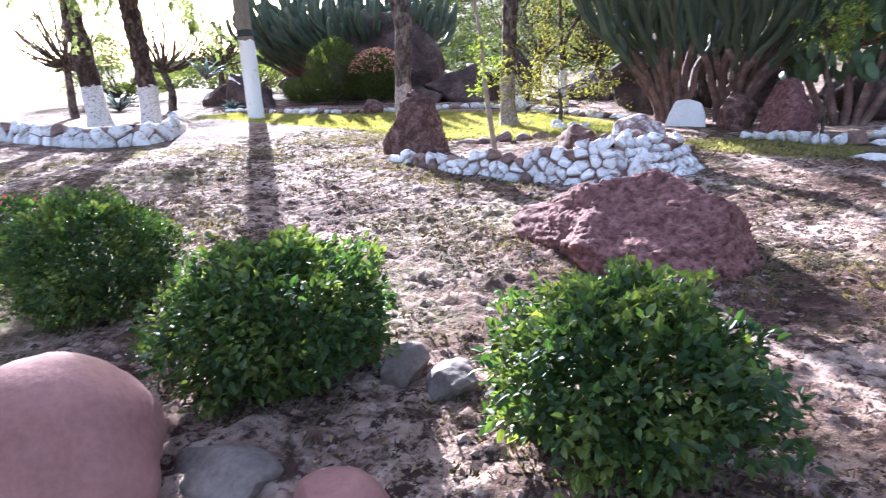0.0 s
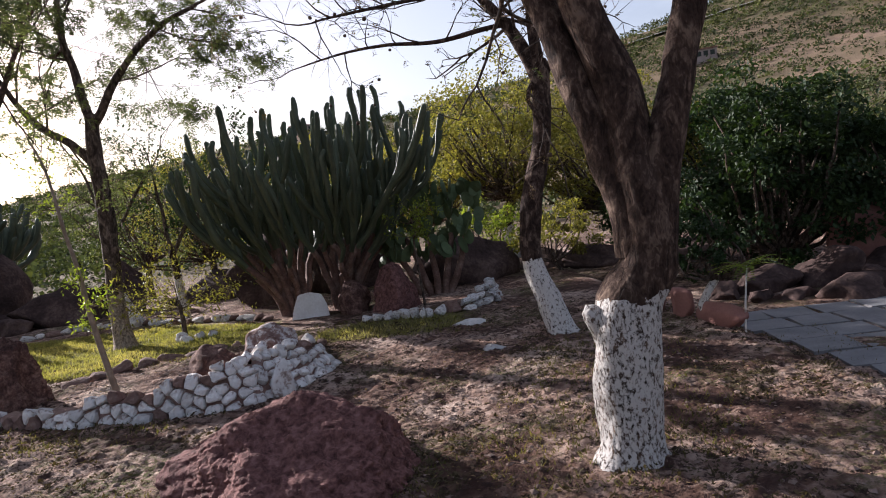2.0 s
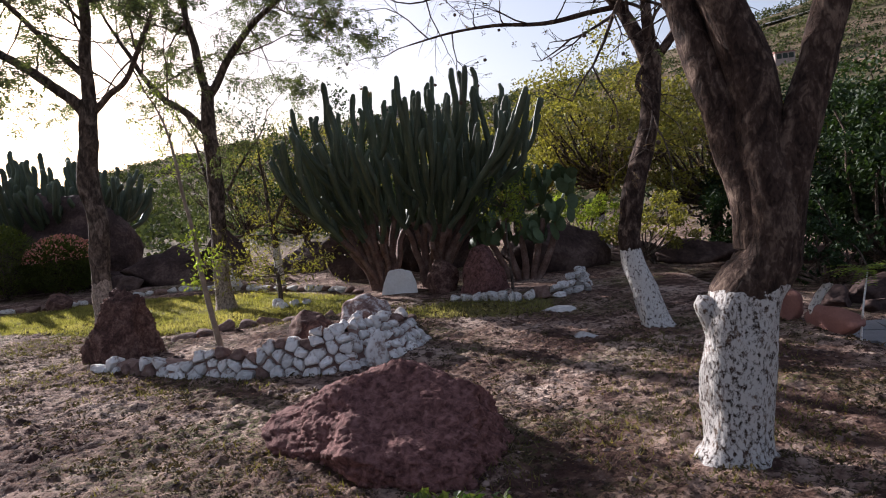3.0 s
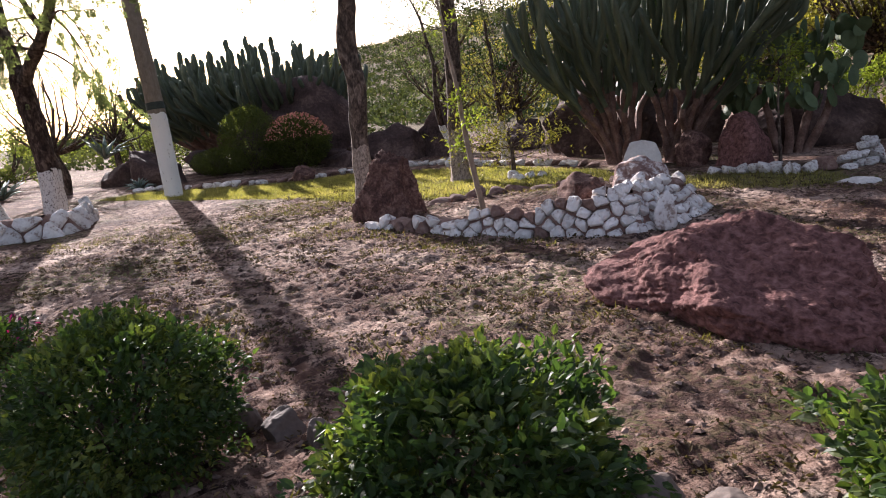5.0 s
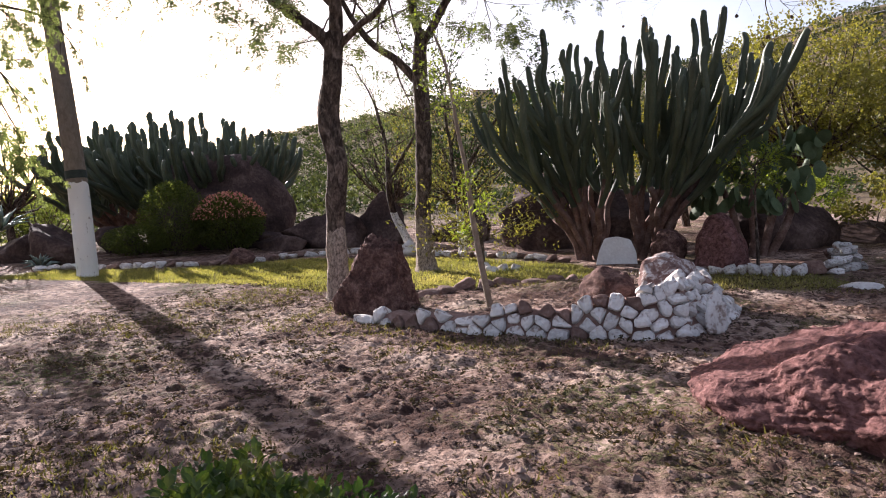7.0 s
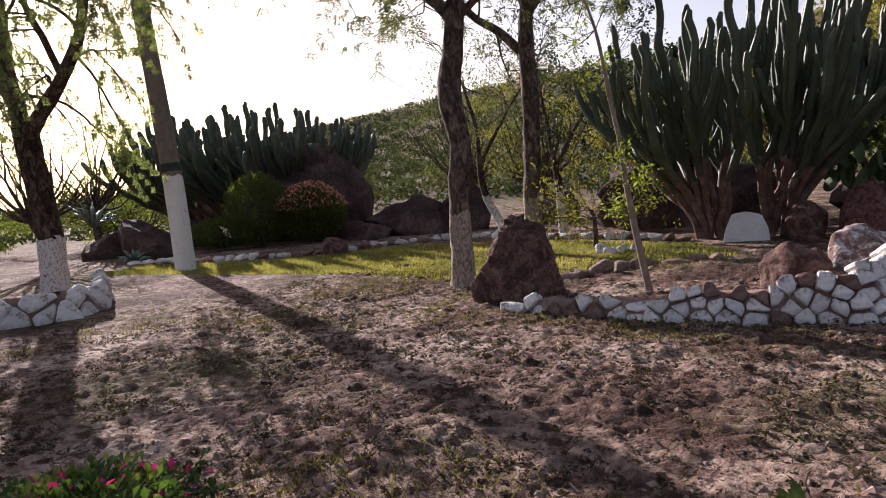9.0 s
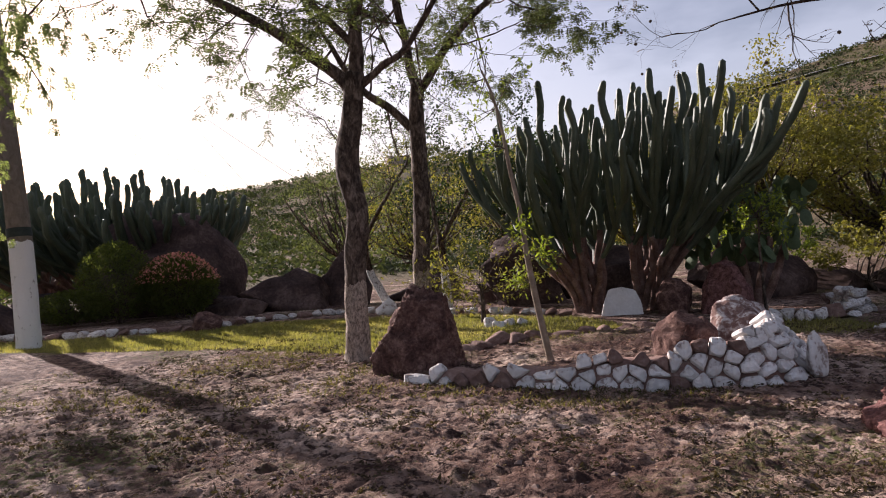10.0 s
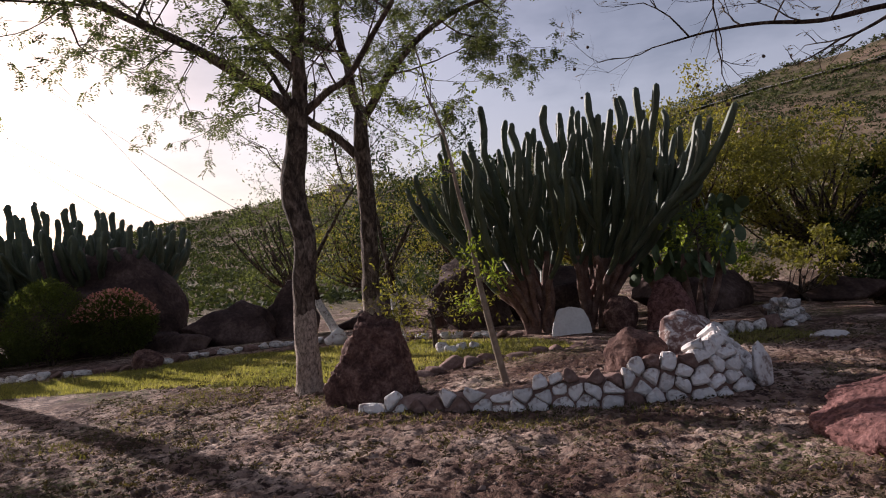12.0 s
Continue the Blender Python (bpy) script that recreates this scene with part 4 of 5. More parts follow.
# ---- rocks, space by space ----
rock("bed_rock", -3.24, 9.1, 0.10, (0.36, 0.30, 0.38), 71, M["brown_rock"], "rounded brown rock in the raised bed", "garden rocks", detail=5, fine=0.015)
rock("white_capped_rock", -2.68, 9.45, 0.14, (0.32, 0.26, 0.50), 72, M["worn_stone"], "rock with worn white paint topping the wall", "garden rocks", detail=4, fine=0.01, rz=30)
rock("ring_rock", -1.95, 13.65, -0.03, (0.50, 0.42, 0.78), 73, M["red_rock"], "dark reddish rock inside a white stone ring", "garden rocks", detail=5, fine=0.015)
rock("ring_rock", -2.75, 13.9, -0.03, (0.32, 0.30, 0.55), 74, M["brown_rock"], "small dark reddish rock beside a cactus", "garden rocks", detail=4)
rock("lawn_rock", -11.55, 14.0, -0.04, (0.34, 0.26, 0.42), 75, M["brown_rock"], "pointed brown rock at the corner of the lawn", "garden rocks", detail=4, sharp=0.6)
rock("flat_stone", -0.5, 11.5, -0.03, (0.28, 0.18, 0.07), 76, M["white_stone"], "flat white stone lying on the soil", "loose white stones", detail=3)
rock("flat_stone", -0.1, 9.65, -0.03, (0.16, 0.12, 0.08), 77, M["white_stone"], "flat pale stone lying on the soil", "loose white stones", detail=3)
for x, y, w, sd in ((-5.75, 13.05, 0.15, 1), (-5.45, 13.1, 0.13, 2), (-5.6, 12.9, 0.12, 3), (-5.25, 13.2, 0.11, 4), (-8.35, 15.7, 0.3, 5)):
    rock("white_stone", x, y, -0.03, (w, w * 0.8, w * 1.1), 80 + sd, M["white_stone"], "small white-painted stone by a shrub", "loose white stones", detail=3)
for x, y, sx, sy, h, sd, lab in ((-11.95, 18.5, 1.75, 1.0, 1.5, 1, "pointed dark rock behind the lawn"), (-10.65, 19.2, 1.05, 0.9, 1.62, 2, "broad dark rock behind the lawn"), (-13.0, 17.4, 1.1, 0.6, 0.5, 3, "low sloping dark rock"), (-8.5, 19.6, 1.7, 0.9, 0.85, 4, "flat-topped dark rock under trees"),
                                 (-5.6, 17.2, 1.3, 1.0, 2.1, 5, "tall dark rock behind a cactus"), (-4.0, 18.2, 1.6, 1.0, 1.7, 6, "large dark rock in deep shade"), (-1.2, 16.9, 1.5, 1.1, 1.35, 7, "dark rock behind prickly pears"), (0.9, 17.8, 1.2, 0.9, 0.55, 8, "low dark rock under trees"),
                                 (2.2, 17.0, 0.9, 0.7, 0.5, 9, "low dark rock under trees"), (3.6, 16.4, 1.3, 0.9, 0.5, 15, "low dark rock under trees"), (-16.2, 19.2, 2.5, 1.7, 2.75, 10, "huge domed boulder behind clipped bushes"), (-17.9, 14.6, 1.3, 0.9, 1.35, 11, "dark jagged rock beside the pole"), (-19.6, 14.9, 1.5, 1.0, 1.1, 12, "dark jagged rock beside the pole"), (-18.4, 17.2, 1.2, 0.8, 0.9, 13, "dark rock by clipped bushes"), (-13.9, 18.6, 1.4, 0.8, 0.75, 14, "dark rock behind clipped bushes")):
    rock("boulder", x, y, -0.08, (sx, sy, h), 200 + sd, M["dark_rock"], lab, "dark boulders", detail=4, cuts=10 if sd != 10 else 4, rough=0.10, fine=0.012, sharp=0.52 if sd != 10 else 0.85, category="boulder", faces={1: (((-0.60, 0, 0.80), 0.42), ((0.95, 0, 0.3), 0.55)), 2: (((-0.8, 0, 0.55), 0.5), ((0.75, 0, 0.65), 0.62), ((0, -0.85, 0.5), 0.5))}.get(sd, ()))
for x, y, w, h, sd in ((4.5, 13.6, 0.8, 0.62, 1), (5.5, 13.8, 0.9, 0.62, 2), (5.3, 12.3, 0.75, 0.45, 3), (6.4, 12.4, 0.8, 0.5, 4), (3.7, 13.4, 0.5, 0.42, 5), (6.9, 14.0, 0.8, 0.55, 6), (4.6, 12.7, 0.4, 0.3, 7), (5.9, 13.0, 0.5, 0.42, 8), (4.1, 12.9, 0.35, 0.26, 9)):
    rock("boulder", x, y, ground_z(x, y) - 0.05, (w, w * 0.8, h), 230 + sd, M["dark_rock"], "purplish brown boulder heaped beside the court", "court boulders", detail=4, cuts=14, fine=0.014, sharp=0.54, category="boulder")
parapet = thing("parapet", 6.1, 14.8, ground_z(6.1, 14.8), "low terracotta-painted parapet with a rounded coping", "parapet", rz=-18)
for k in range(2):
    body = rock_mesh("wall_block", 300 + k, (0.86, 0.16, 1.0), M["terracotta"], detail=3, cuts=0, rough=0.01, flat_base=0.9)
    co = np.array([v.co[:] for v in body.vertices])
    half = np.abs(co).max(0)
    co[:, 0] = np.sign(co[:, 0]) * half[0] * np.abs(co[:, 0] / half[0]) ** 0.3
    co[:, 1] = np.sign(co[:, 1]) * half[1] * np.abs(co[:, 1] / half[1]) ** 0.4
    body.vertices.foreach_set("co", co.ravel())
    part("wall_block", body, parapet, m=pose(0.8 + 1.66 * k, 0, 0))
s = Soup()
tube(s, [(-0.12 + 0.38 * i, 0, 1.06 + 0.006 * (i % 3)) for i in range(10)], [0.13] * 10, 12, 0.03, seed=3)
part("coping", s.mesh("coping", M["terracotta"]), parapet, "rounded terracotta coping")
rock("painted_boulder", -1.95, 2.66, -0.05, (0.46, 0.34, 0.44), 241, M["terracotta"], "smooth terracotta-painted boulder beside the path", "painted rocks", detail=4, cuts=3, rough=0.05)
rock("painted_boulder", -1.02, 3.12, -0.04, (0.20, 0.16, 0.15), 242, M["terracotta"], "small terracotta-painted stone beside the path", "painted rocks", detail=4, cuts=3, rough=0.05)
rock("flat_stone", -1.52, 3.02, -0.03, (0.28, 0.16, 0.10), 243, M["grey_stone"], "flat grey stone beside the path", "border stones", detail=3)
for x, y, w, h, sd in ((-1.84, 3.98, 0.19, 0.24, 1), (-1.50, 3.96, 0.155, 0.16, 2), (-1.22, 4.0, 0.16, 0.13, 3), (-0.98, 4.08, 0.12, 0.10, 4), (-3.42, 4.02, 0.10, 0.14, 5), (-3.20, 4.02, 0.125, 0.14, 6), (-2.96, 4.04, 0.09, 0.12, 7), (-2.78, 4.05, 0.08, 0.10, 8)):
    rock("border_stone", x, y, -0.03, (w, w * 0.8, h), 250 + sd, M["grey_stone"], "rounded grey stone bordering the path", "border stones", detail=5, cuts=9, rough=0.07, fine=0.012, sharp=0.66, rz=sd * 40)

rock("leaning_slab", -2.27, 8.60, 0.0, (0.19, 0.08, 0.38), 79, M["white_stone"], "white-painted slab leaning on the wall end", "loose white stones", rz=58, detail=3, cuts=10, sharp=0.6)

# white upright slab
sl = bmesh.new()
r = random.Random(4)
outline = ((-0.36, 0), (0.35, 0), (0.33, 0.22), (0.24, 0.44), (0.02, 0.50), (-0.20, 0.47), (-0.30, 0.24))
front = [sl.verts.new((x, -0.07 + 0.05 * z, z)) for x, z in outline]
back = [sl.verts.new((x * 0.95, 0.08 + 0.04 * z, z * 0.97)) for x, z in outline]
sl.faces.new(front), sl.faces.new(back[::-1])
for i in range(len(outline)):
    sl.faces.new((front[i], back[i], back[(i + 1) % len(outline)], front[(i + 1) % len(outline)]))
bmesh.ops.recalc_face_normals(sl, faces=sl.faces)
bmesh.ops.bevel(sl, geom=sl.edges[:], offset=0.018, segments=2, affect="EDGES")
me = bpy.data.meshes.new("white_slab")
sl.to_mesh(me), sl.free()
me.materials.append(M["white_slab"])
slab = new("white_slab", me)
slab.matrix_basis = pose(-3.62, 13.85, -0.02, -6, 0, 8)
tagged(slab, "upright white-painted stone slab at a cactus foot", "stone slab")

# ---- pole and cables ----
pole = thing("utility_pole", -13.85, 12.05, -0.1, "leaning wooden pole painted white below a dark band", "pole")
s = Soup()
pts = bend(((0, 0, 0), (-0.09, 0.02, 2.1), (-0.47, 0.1, 5.5), (-0.75, 0.15, 8.0)), 0.2)
tube(s, pts, taper(pts, 0.205, 0.15), 20, 0.04, seed=2)
part("shaft", s.mesh("shaft", M["pole"]), pole)
s = Soup()
tube(s, [(-0.088, 0.02, 2.07), (-0.097, 0.022, 2.15), (-0.106, 0.024, 2.23)], [0.202, 0.202, 0.201], 20, closed=False)
part("painted_band", s.mesh("painted_band", M["pole_band"]), pole, "dark green painted band")
for k, (a, b) in enumerate((((-54.7, 60, 19.6), (-38.1, 60, 9.3)), ((-44.6, 60, 19.8), (-33.2, 60, 11.3)), ((-54.8, 60, 18.3), (-44.4, 60, 10.9)), ((-44.9, 60, 20.1), (-36.3, 60, 9.8)))):
    a, b = Vector(a), Vector(b)
    d = b - a
    s = Soup()
    c = [a + d * u + Vector((0, 0, -0.5 * math.sin(math.pi * max(0, min(1, (u + 1) / 3))))) for u in [-1 + 0.15 * i for i in range(21)]]
    tube(s, c, [0.022] * len(c), 5)
    tagged(new("cable", s.mesh("cable", M["cable"])), "thin dark overhead cable crossing the sky", "cable", "overhead cables")


# ---- saplings and shrubs ----
def sapling(name, x, y, curve, r0, r1, seed, label, sprigs, material, leaf_size, trunk_mat="bark", n=9, group=""):
    r = random.Random(seed)
    t = thing(name, x, y, ground_z(x, y) - 0.03, label, "sapling", group)
    s = Soup()
    pts = bend(curve, 0.12, 0.02, seed)
    tube(s, pts, taper(pts, r0, r1), 9, 0.1, seed=seed)
    part("trunk", s.mesh("trunk", M[trunk_mat]), t)
    tw, tips = Soup(), []
    for z, out, m in sprigs:
        p = min(pts, key=lambda q: abs(q.z - z))
        for _ in range(m):
            d = (rnd_dir(r, 0.4) + Vector((0, 0, 0.35))).normalized()
            grow(tw, tips, p, d, out, 0.007, 1, r, 0.3)
    part("twiggery", tw.mesh("twiggery", M["bark"]), t, kind="stuff")
    part("foliage", leaves(tips, r, n, leaf_size, 0.09, 0.42).mesh("foliage", M[material], False), t, kind="stuff")
    return t


sapling("sapling", -4.58, 9.25, ((0, 0, 0), (-0.12, 0, 0.72), (-0.25, 0, 1.72), (-0.40, 0, 2.7), (-0.54, 0, 3.1)), 0.042, 0.012, 3, "thin leaning sapling with a few lime-green leaves", ((0.85, 0.16, 4), (1.05, 0.20, 5), (1.3, 0.14, 3), (2.3, 0.25, 3), (2.7, 0.35, 4), (3.05, 0.3, 4)), "leaf_lime", 0.06, "sapling_bark", n=3)
sapling("shrub", -5.95, 13.5, ((0, 0, 0), (0.02, 0, 0.35), (-0.03, 0, 0.7)), 0.05, 0.03, 8, "bushy young tree with small yellowish leaves", ((0.3, 0.75, 5), (0.45, 0.8, 7), (0.6, 0.85, 9), (0.7, 0.95, 10)), "leaf_olive", 0.08, n=4)
sapling("sapling", -1.42, 13.6, ((0, 0, 0), (-0.03, 0, 0.8), (-0.05, 0, 1.6)), 0.028, 0.012, 5, "thin young tree with lime-green leaves inside the ring", ((1.3, 0.35, 6), (1.5, 0.4, 7), (1.6, 0.3, 5)), "leaf_lime", 0.09, n=3)
tree((-7.0, 15.6), "small tree with a white trunk behind the lawn", ((0, 0, 0), (-0.02, 0, 0.5), (-0.05, 0, 1.1), (-0.1, 0, 1.6)), (0.11, 0.09, 0.08, 0.07), M["trunk_b"], ((((-0.1, 0, 1.5), (-0.3, 0.2, 2.4), (-0.4, 0.3, 3.2)), 0.05, 0.025), (((-0.1, 0, 1.5), (0.4, 0.2, 2.4), (0.8, 0.3, 3.0)), 0.05, 0.025)), 71, 3, (leaves, "leaf_dark", (3, 0.09, 0.15)), 0.5)
tree((-8.35, 16.1), "tree with a leaning white trunk behind the lawn", ((0, 0, 0), (-0.25, 0, 0.5), (-0.5, 0, 1.0), (-0.6, 0, 1.7)), (0.11, 0.09, 0.08, 0.07), M["trunk_b"], ((((-0.6, 0, 1.6), (-0.7, 0.2, 2.6), (-1.0, 0.3, 3.6)), 0.06, 0.03), (((-0.6, 0, 1.6), (-0.1, 0.2, 2.6), (0.5, 0.3, 3.4)), 0.05, 0.025)), 73, 3, (leaves, "leaf_feather", (3, 0.07, 0.15)), 0.6)


# ---- trees behind the garden ----
def crowned(x, y, h, rad, seed, label, material, clumps=70, per=70, size=0.13, low=0.35, trunk_mat="bark", trunk_r=0.13, group="trees behind the garden", open_=0.0, name="tree"):
    """A tree with limbs and a crown of many leaf clumps."""
    r = random.Random(seed)
    t = thing(name, x, y, ground_z(x, y) - 0.05, label, "tree", group)
    s = Soup()
    fork = h * low
    pts = bend(((0, 0, 0), (r.uniform(-0.15, 0.15), 0, fork * 0.5), (r.uniform(-0.2, 0.2), 0, fork)), 0.15, 0.03, seed)
    tube(s, pts, taper(pts, trunk_r, trunk_r * 0.75), 10, 0.15, seed=seed)
    part("trunk", s.mesh("trunk", M[trunk_mat]), t)
    tw, cr, centres = Soup(), Soup(), []
    for i in range(clumps):
        d = rnd_dir(r)
        k = (0.35 + 0.65 * r.random() ** 0.5) * (1 + 0.4 * noise.noise(d * 2.4 + Vector((seed * 5, 0, 0))))
        c = Vector((d.x * rad * k, d.y * rad * k, fork + (h - fork) * (0.5 + 0.5 * d.z * k) * (1 - 0.12 * noise.noise(d * 2 + Vector((seed, 0, 0))))))
        centres.append(c)
        if i % 2 == 0:
            mid = (pts[-1] + c) * 0.5 + Vector((r.uniform(-0.3, 0.3), r.uniform(-0.3, 0.3), -0.1 * rad))
            cv = bend((pts[-1], mid, c), 0.25, 0.08, i)
            tube(tw, cv, taper(cv, trunk_r * 0.34, 0.008), 5)
    for c in centres:
        w = rad * r.uniform(0.13, 0.25)
        for _ in range(int(per * 1.35 * r.uniform(0.5, 1.4) * (1 - open_))):
            d = rnd_dir(r)
            p = c + Vector((d.x, d.y, d.z * 0.62)) * w * r.random() ** 0.4
            leaf(cr, p, (rnd_dir(r) + Vector((0, 0, -0.2))).normalized(), (Vector((0, 0, 1)) + rnd_dir(r) * 0.8).normalized(), size * r.uniform(0.6, 1.2), size * 0.55)
    part("branchwork", tw.mesh("branchwork", M["bark"]), t, kind="stuff")
    part("crown", cr.mesh("crown", M[material], False), t, kind="stuff")
    return t


crowned(0.3, 20.5, 5.3, 2.6, 1, "spreading mesquite tree with yellow-green leaves", "leaf_olive", 150, 110, 0.11, 0.34, "trunk_b", 0.17, open_=0.3)
crowned(3.0, 20.0, 4.9, 2.4, 2, "spreading mesquite tree with yellow-green leaves", "leaf_olive", 140, 110, 0.11, 0.32, "bark", 0.17, open_=0.3)
crowned(-2.4, 23.5, 4.2, 2.3, 3, "mesquite tree with yellow-green leaves", "leaf_olive", 110, 100, 0.12, 0.3)
crowned(1.3, 16.4, 1.6, 1.0, 4, "low yellow-green shrub under trees", "leaf_olive", 30, 70, 0.09, 0.15, trunk_r=0.05)
crowned(-0.3, 18.3, 2.0, 1.2, 14, "low yellow-green shrub under trees", "leaf_lime", 34, 70, 0.09, 0.15, trunk_r=0.05)
crowned(5.4, 15.6, 3.7, 1.9, 5, "dense dark green tree beside the court", "leaf_dark", 110, 110, 0.13, 0.08, trunk_r=0.2)
crowned(7.9, 15.2, 3.0, 1.9, 6, "dense dark green tree beside the court", "leaf_dark", 110, 110, 0.13, 0.06, trunk_r=0.2)
crowned(3.9, 18.0, 2.6, 1.6, 7, "dense dark green shrub", "leaf_dark", 70, 90, 0.12, 0.06, trunk_r=0.1)
crowned(6.3, 19.0, 4.6, 2.4, 8, "leafy green tree beyond the court", "leaf_dark", 100, 90, 0.14, 0.2, trunk_r=0.2)
crowned(-5.0, 18.6, 4.0, 1.7, 9, "green tree behind a huge cactus", "leaf_dark", 70, 80, 0.12, 0.2)
crowned(-8.8, 21.0, 4.6, 2.4, 10, "thin-leaved tree with yellow-green leaves", "leaf_olive", 80, 60, 0.085, 0.25, open_=0.2)
crowned(-11.8, 22.5, 4.4, 2.2, 11, "thin-leaved tree with bare twigs", "leaf_feather", 70, 40, 0.09, 0.25, open_=0.3)
crowned(-6.4, 23.5, 4.6, 2.2, 12, "thin-leaved tree with olive leaves", "leaf_olive", 70, 50, 0.1, 0.25, open_=0.2)
crowned(-19.6, 13.0, 4.0, 1.8, 15, "bare twiggy tree beyond the pole", "leaf_feather", 60, 22, 0.08, 0.3, open_=0.4)
crowned(-22.0, 16.5, 4.6, 2.2, 16, "bare twiggy tree beyond the pole", "leaf_feather", 60, 30, 0.08, 0.3, open_=0.3)
crowned(-20.0, 10.2, 5.0, 2.2, 17, "thin-leaved tree beyond the stone ring", "leaf_feather", 70, 50, 0.08, 0.3, open_=0.2)
crowned(-25.0, 20.0, 2.4, 2.4, 18, "low green tree beyond the pole", "leaf_round", 60, 70, 0.13, 0.1)
crowned(-27.0, 15.0, 2.6, 2.4, 19, "low green tree beyond the pole", "leaf_round", 60, 70, 0.13, 0.1)
crowned(2.47, 9.85, 1.45, 0.42, 21, "clipped dark green ball tree beside the bank", "leaf_dark", 46, 60, 0.06, 0.38, "trunk_b", 0.055, "clipped bushes", name="topiary_tree")

# ---- prickly pear ----
pr = random.Random(6)
pear = thing("prickly_pear", -1.35, 15.1, -0.03, "tall prickly pear with grey-green pads on thick trunks", "cactus")
PADS = []
for i in range(4):
    s = Soup()
    n = 14
    rim = [(math.sin(2 * math.pi * k / n) * 0.11 * (1 + 0.10 * pr.random()), 0, 0.19 - math.cos(2 * math.pi * k / n) * 0.19) for k in range(n)]
    s.add([*rim, (0, 0.018, 0.2), (0, -0.018, 0.2)], [(k, (k + 1) % n, n) for k in range(n)] + [((k + 1) % n, k, n + 1) for k in range(n)])
    PADS.append(s.mesh("pad", M["pad"], False))
for k in range(5):
    a = -1.1 + 0.55 * k
    s = Soup()
    c = bend(((a * 0.25, 0, 0), (a * 0.5, 0.05, 0.6), (a * 0.75 + pr.uniform(-0.1, 0.1), 0, 1.2)), 0.12, 0.06, k)
    tube(s, c, taper(c, 0.085, 0.05), 8, 0.2, seed=k)
    part("trunk", s.mesh("trunk", M["cactus_wood"]), pear)
    for i in range(26):
        p = c[-1] + Vector((pr.uniform(-0.32, 0.32), pr.uniform(-0.3, 0.3), pr.uniform(-0.5, 0.85)))
        part("pad", pr.choice(PADS), pear, m=pose(p.x, p.y, p.z, pr.uniform(-35, 35), pr.uniform(-50, 50), pr.uniform(0, 180)) @ Matrix.Diagonal((1, 1, pr.uniform(0.7, 1.15), 1)))

# ---- agaves ----
for x, y, w, sd in ((-18.4, 13.6, 0.9, 1), (-16.9, 13.4, 0.5, 2), (-21.5, 12.2, 0.9, 3)):
    ar = random.Random(sd)
    ag = thing("agave", x, y, ground_z(x, y) + (0.9 if sd == 1 else 0.0), "grey-green agave with long pointed leaves", "agave", "agaves")
    for i in range(16):
        a, e = i * 2.4, ar.uniform(0.25, 1.1)
        d = Vector((math.cos(a) * math.cos(e), math.sin(a) * math.cos(e), math.sin(e)))
        side = Vector((-math.sin(a), math.cos(a), 0)) * 0.06 * w / 0.9
        mid = d * w * 0.5 + Vector((0, 0, 0.05))
        up = d.cross(side).normalized() * 0.03
        part("leaf", mesh_of("leaf", [side * 0.7, -side * 0.7, mid - side, mid + side, d * w - Vector((0, 0, 0.06)), mid + up, mid - up], [(0, 1, 6), (1, 2, 6), (2, 4, 6), (4, 3, 6), (3, 0, 6), (1, 0, 5), (2, 1, 5), (4, 2, 5), (3, 4, 5), (0, 3, 5)], M["agave"]), ag)

# ---- small palm-like sapling by the court ----
ps = thing("palm_sapling", 2.62, 9.25, ground_z(2.62, 9.25) - 0.02, "slender seedling with a flat rosette of feathery leaves", "sapling")
s = Soup()
tube(s, bend(((0, 0, 0), (0.03, 0, 0.35), (0.08, 0, 0.72)), 0.1), taper(bend(((0, 0, 0), (0.03, 0, 0.35), (0.08, 0, 0.72)), 0.1), 0.012, 0.008), 7)
part("trunk", s.mesh("trunk", M["white_stone"]), ps, "pale thin trunk")
pr = random.Random(9)
for i in range(11):
    a = i * 2 * math.pi / 11 + pr.uniform(-0.2, 0.2)
    s = Soup()
    d = Vector((math.cos(a), math.sin(a), pr.uniform(0.0, 0.6))).normalized()
    q = Vector((0.08, 0, 0.72))
    for j in range(9):
        q = q + d * 0.042
        d = (d + Vector((0, 0, -0.08))).normalized()
        side = d.cross(Vector((0, 0, 1))).normalized()
        for sg in (-1, 1):
            leaf(s, q, (side * sg + d * 0.5).normalized(), Vector((0, 0, 1)), 0.085 * (1 - 0.06 * j), 0.036)
    part("frond", s.mesh("frond", M["leaf_lime"], False), ps)

# ---- terracotta kerb on the bank and paved court ----
kb = thing("painted_kerb", 0, 0, 0, "low terracotta-painted kerb along the bank", "kerb")
KERB = ((1.95, 11.2), (2.15, 10.6), (2.35, 10.0), (2.62, 9.2))
for (ax, ay), (bx, by) in zip(KERB, KERB[1:]):
    L = math.hypot(bx - ax, by - ay)
    me = rock_mesh("kerb_stone", int(ay * 10), (L * 0.60, 0.09, 0.38), M["terracotta"], detail=3, cuts=9, rough=0.03, flat_base=0.8, sharp=0.6)
    part("kerb_stone", me, kb, m=pose((ax + bx) / 2, (ay + by) / 2, -0.08, 0, 0, math.degrees(math.atan2(by - ay, bx - ax))))
court = tagged(new("paved_court"), "grey flagstone court below the bank", "paving", kind="structure")
pr = random.Random(2)
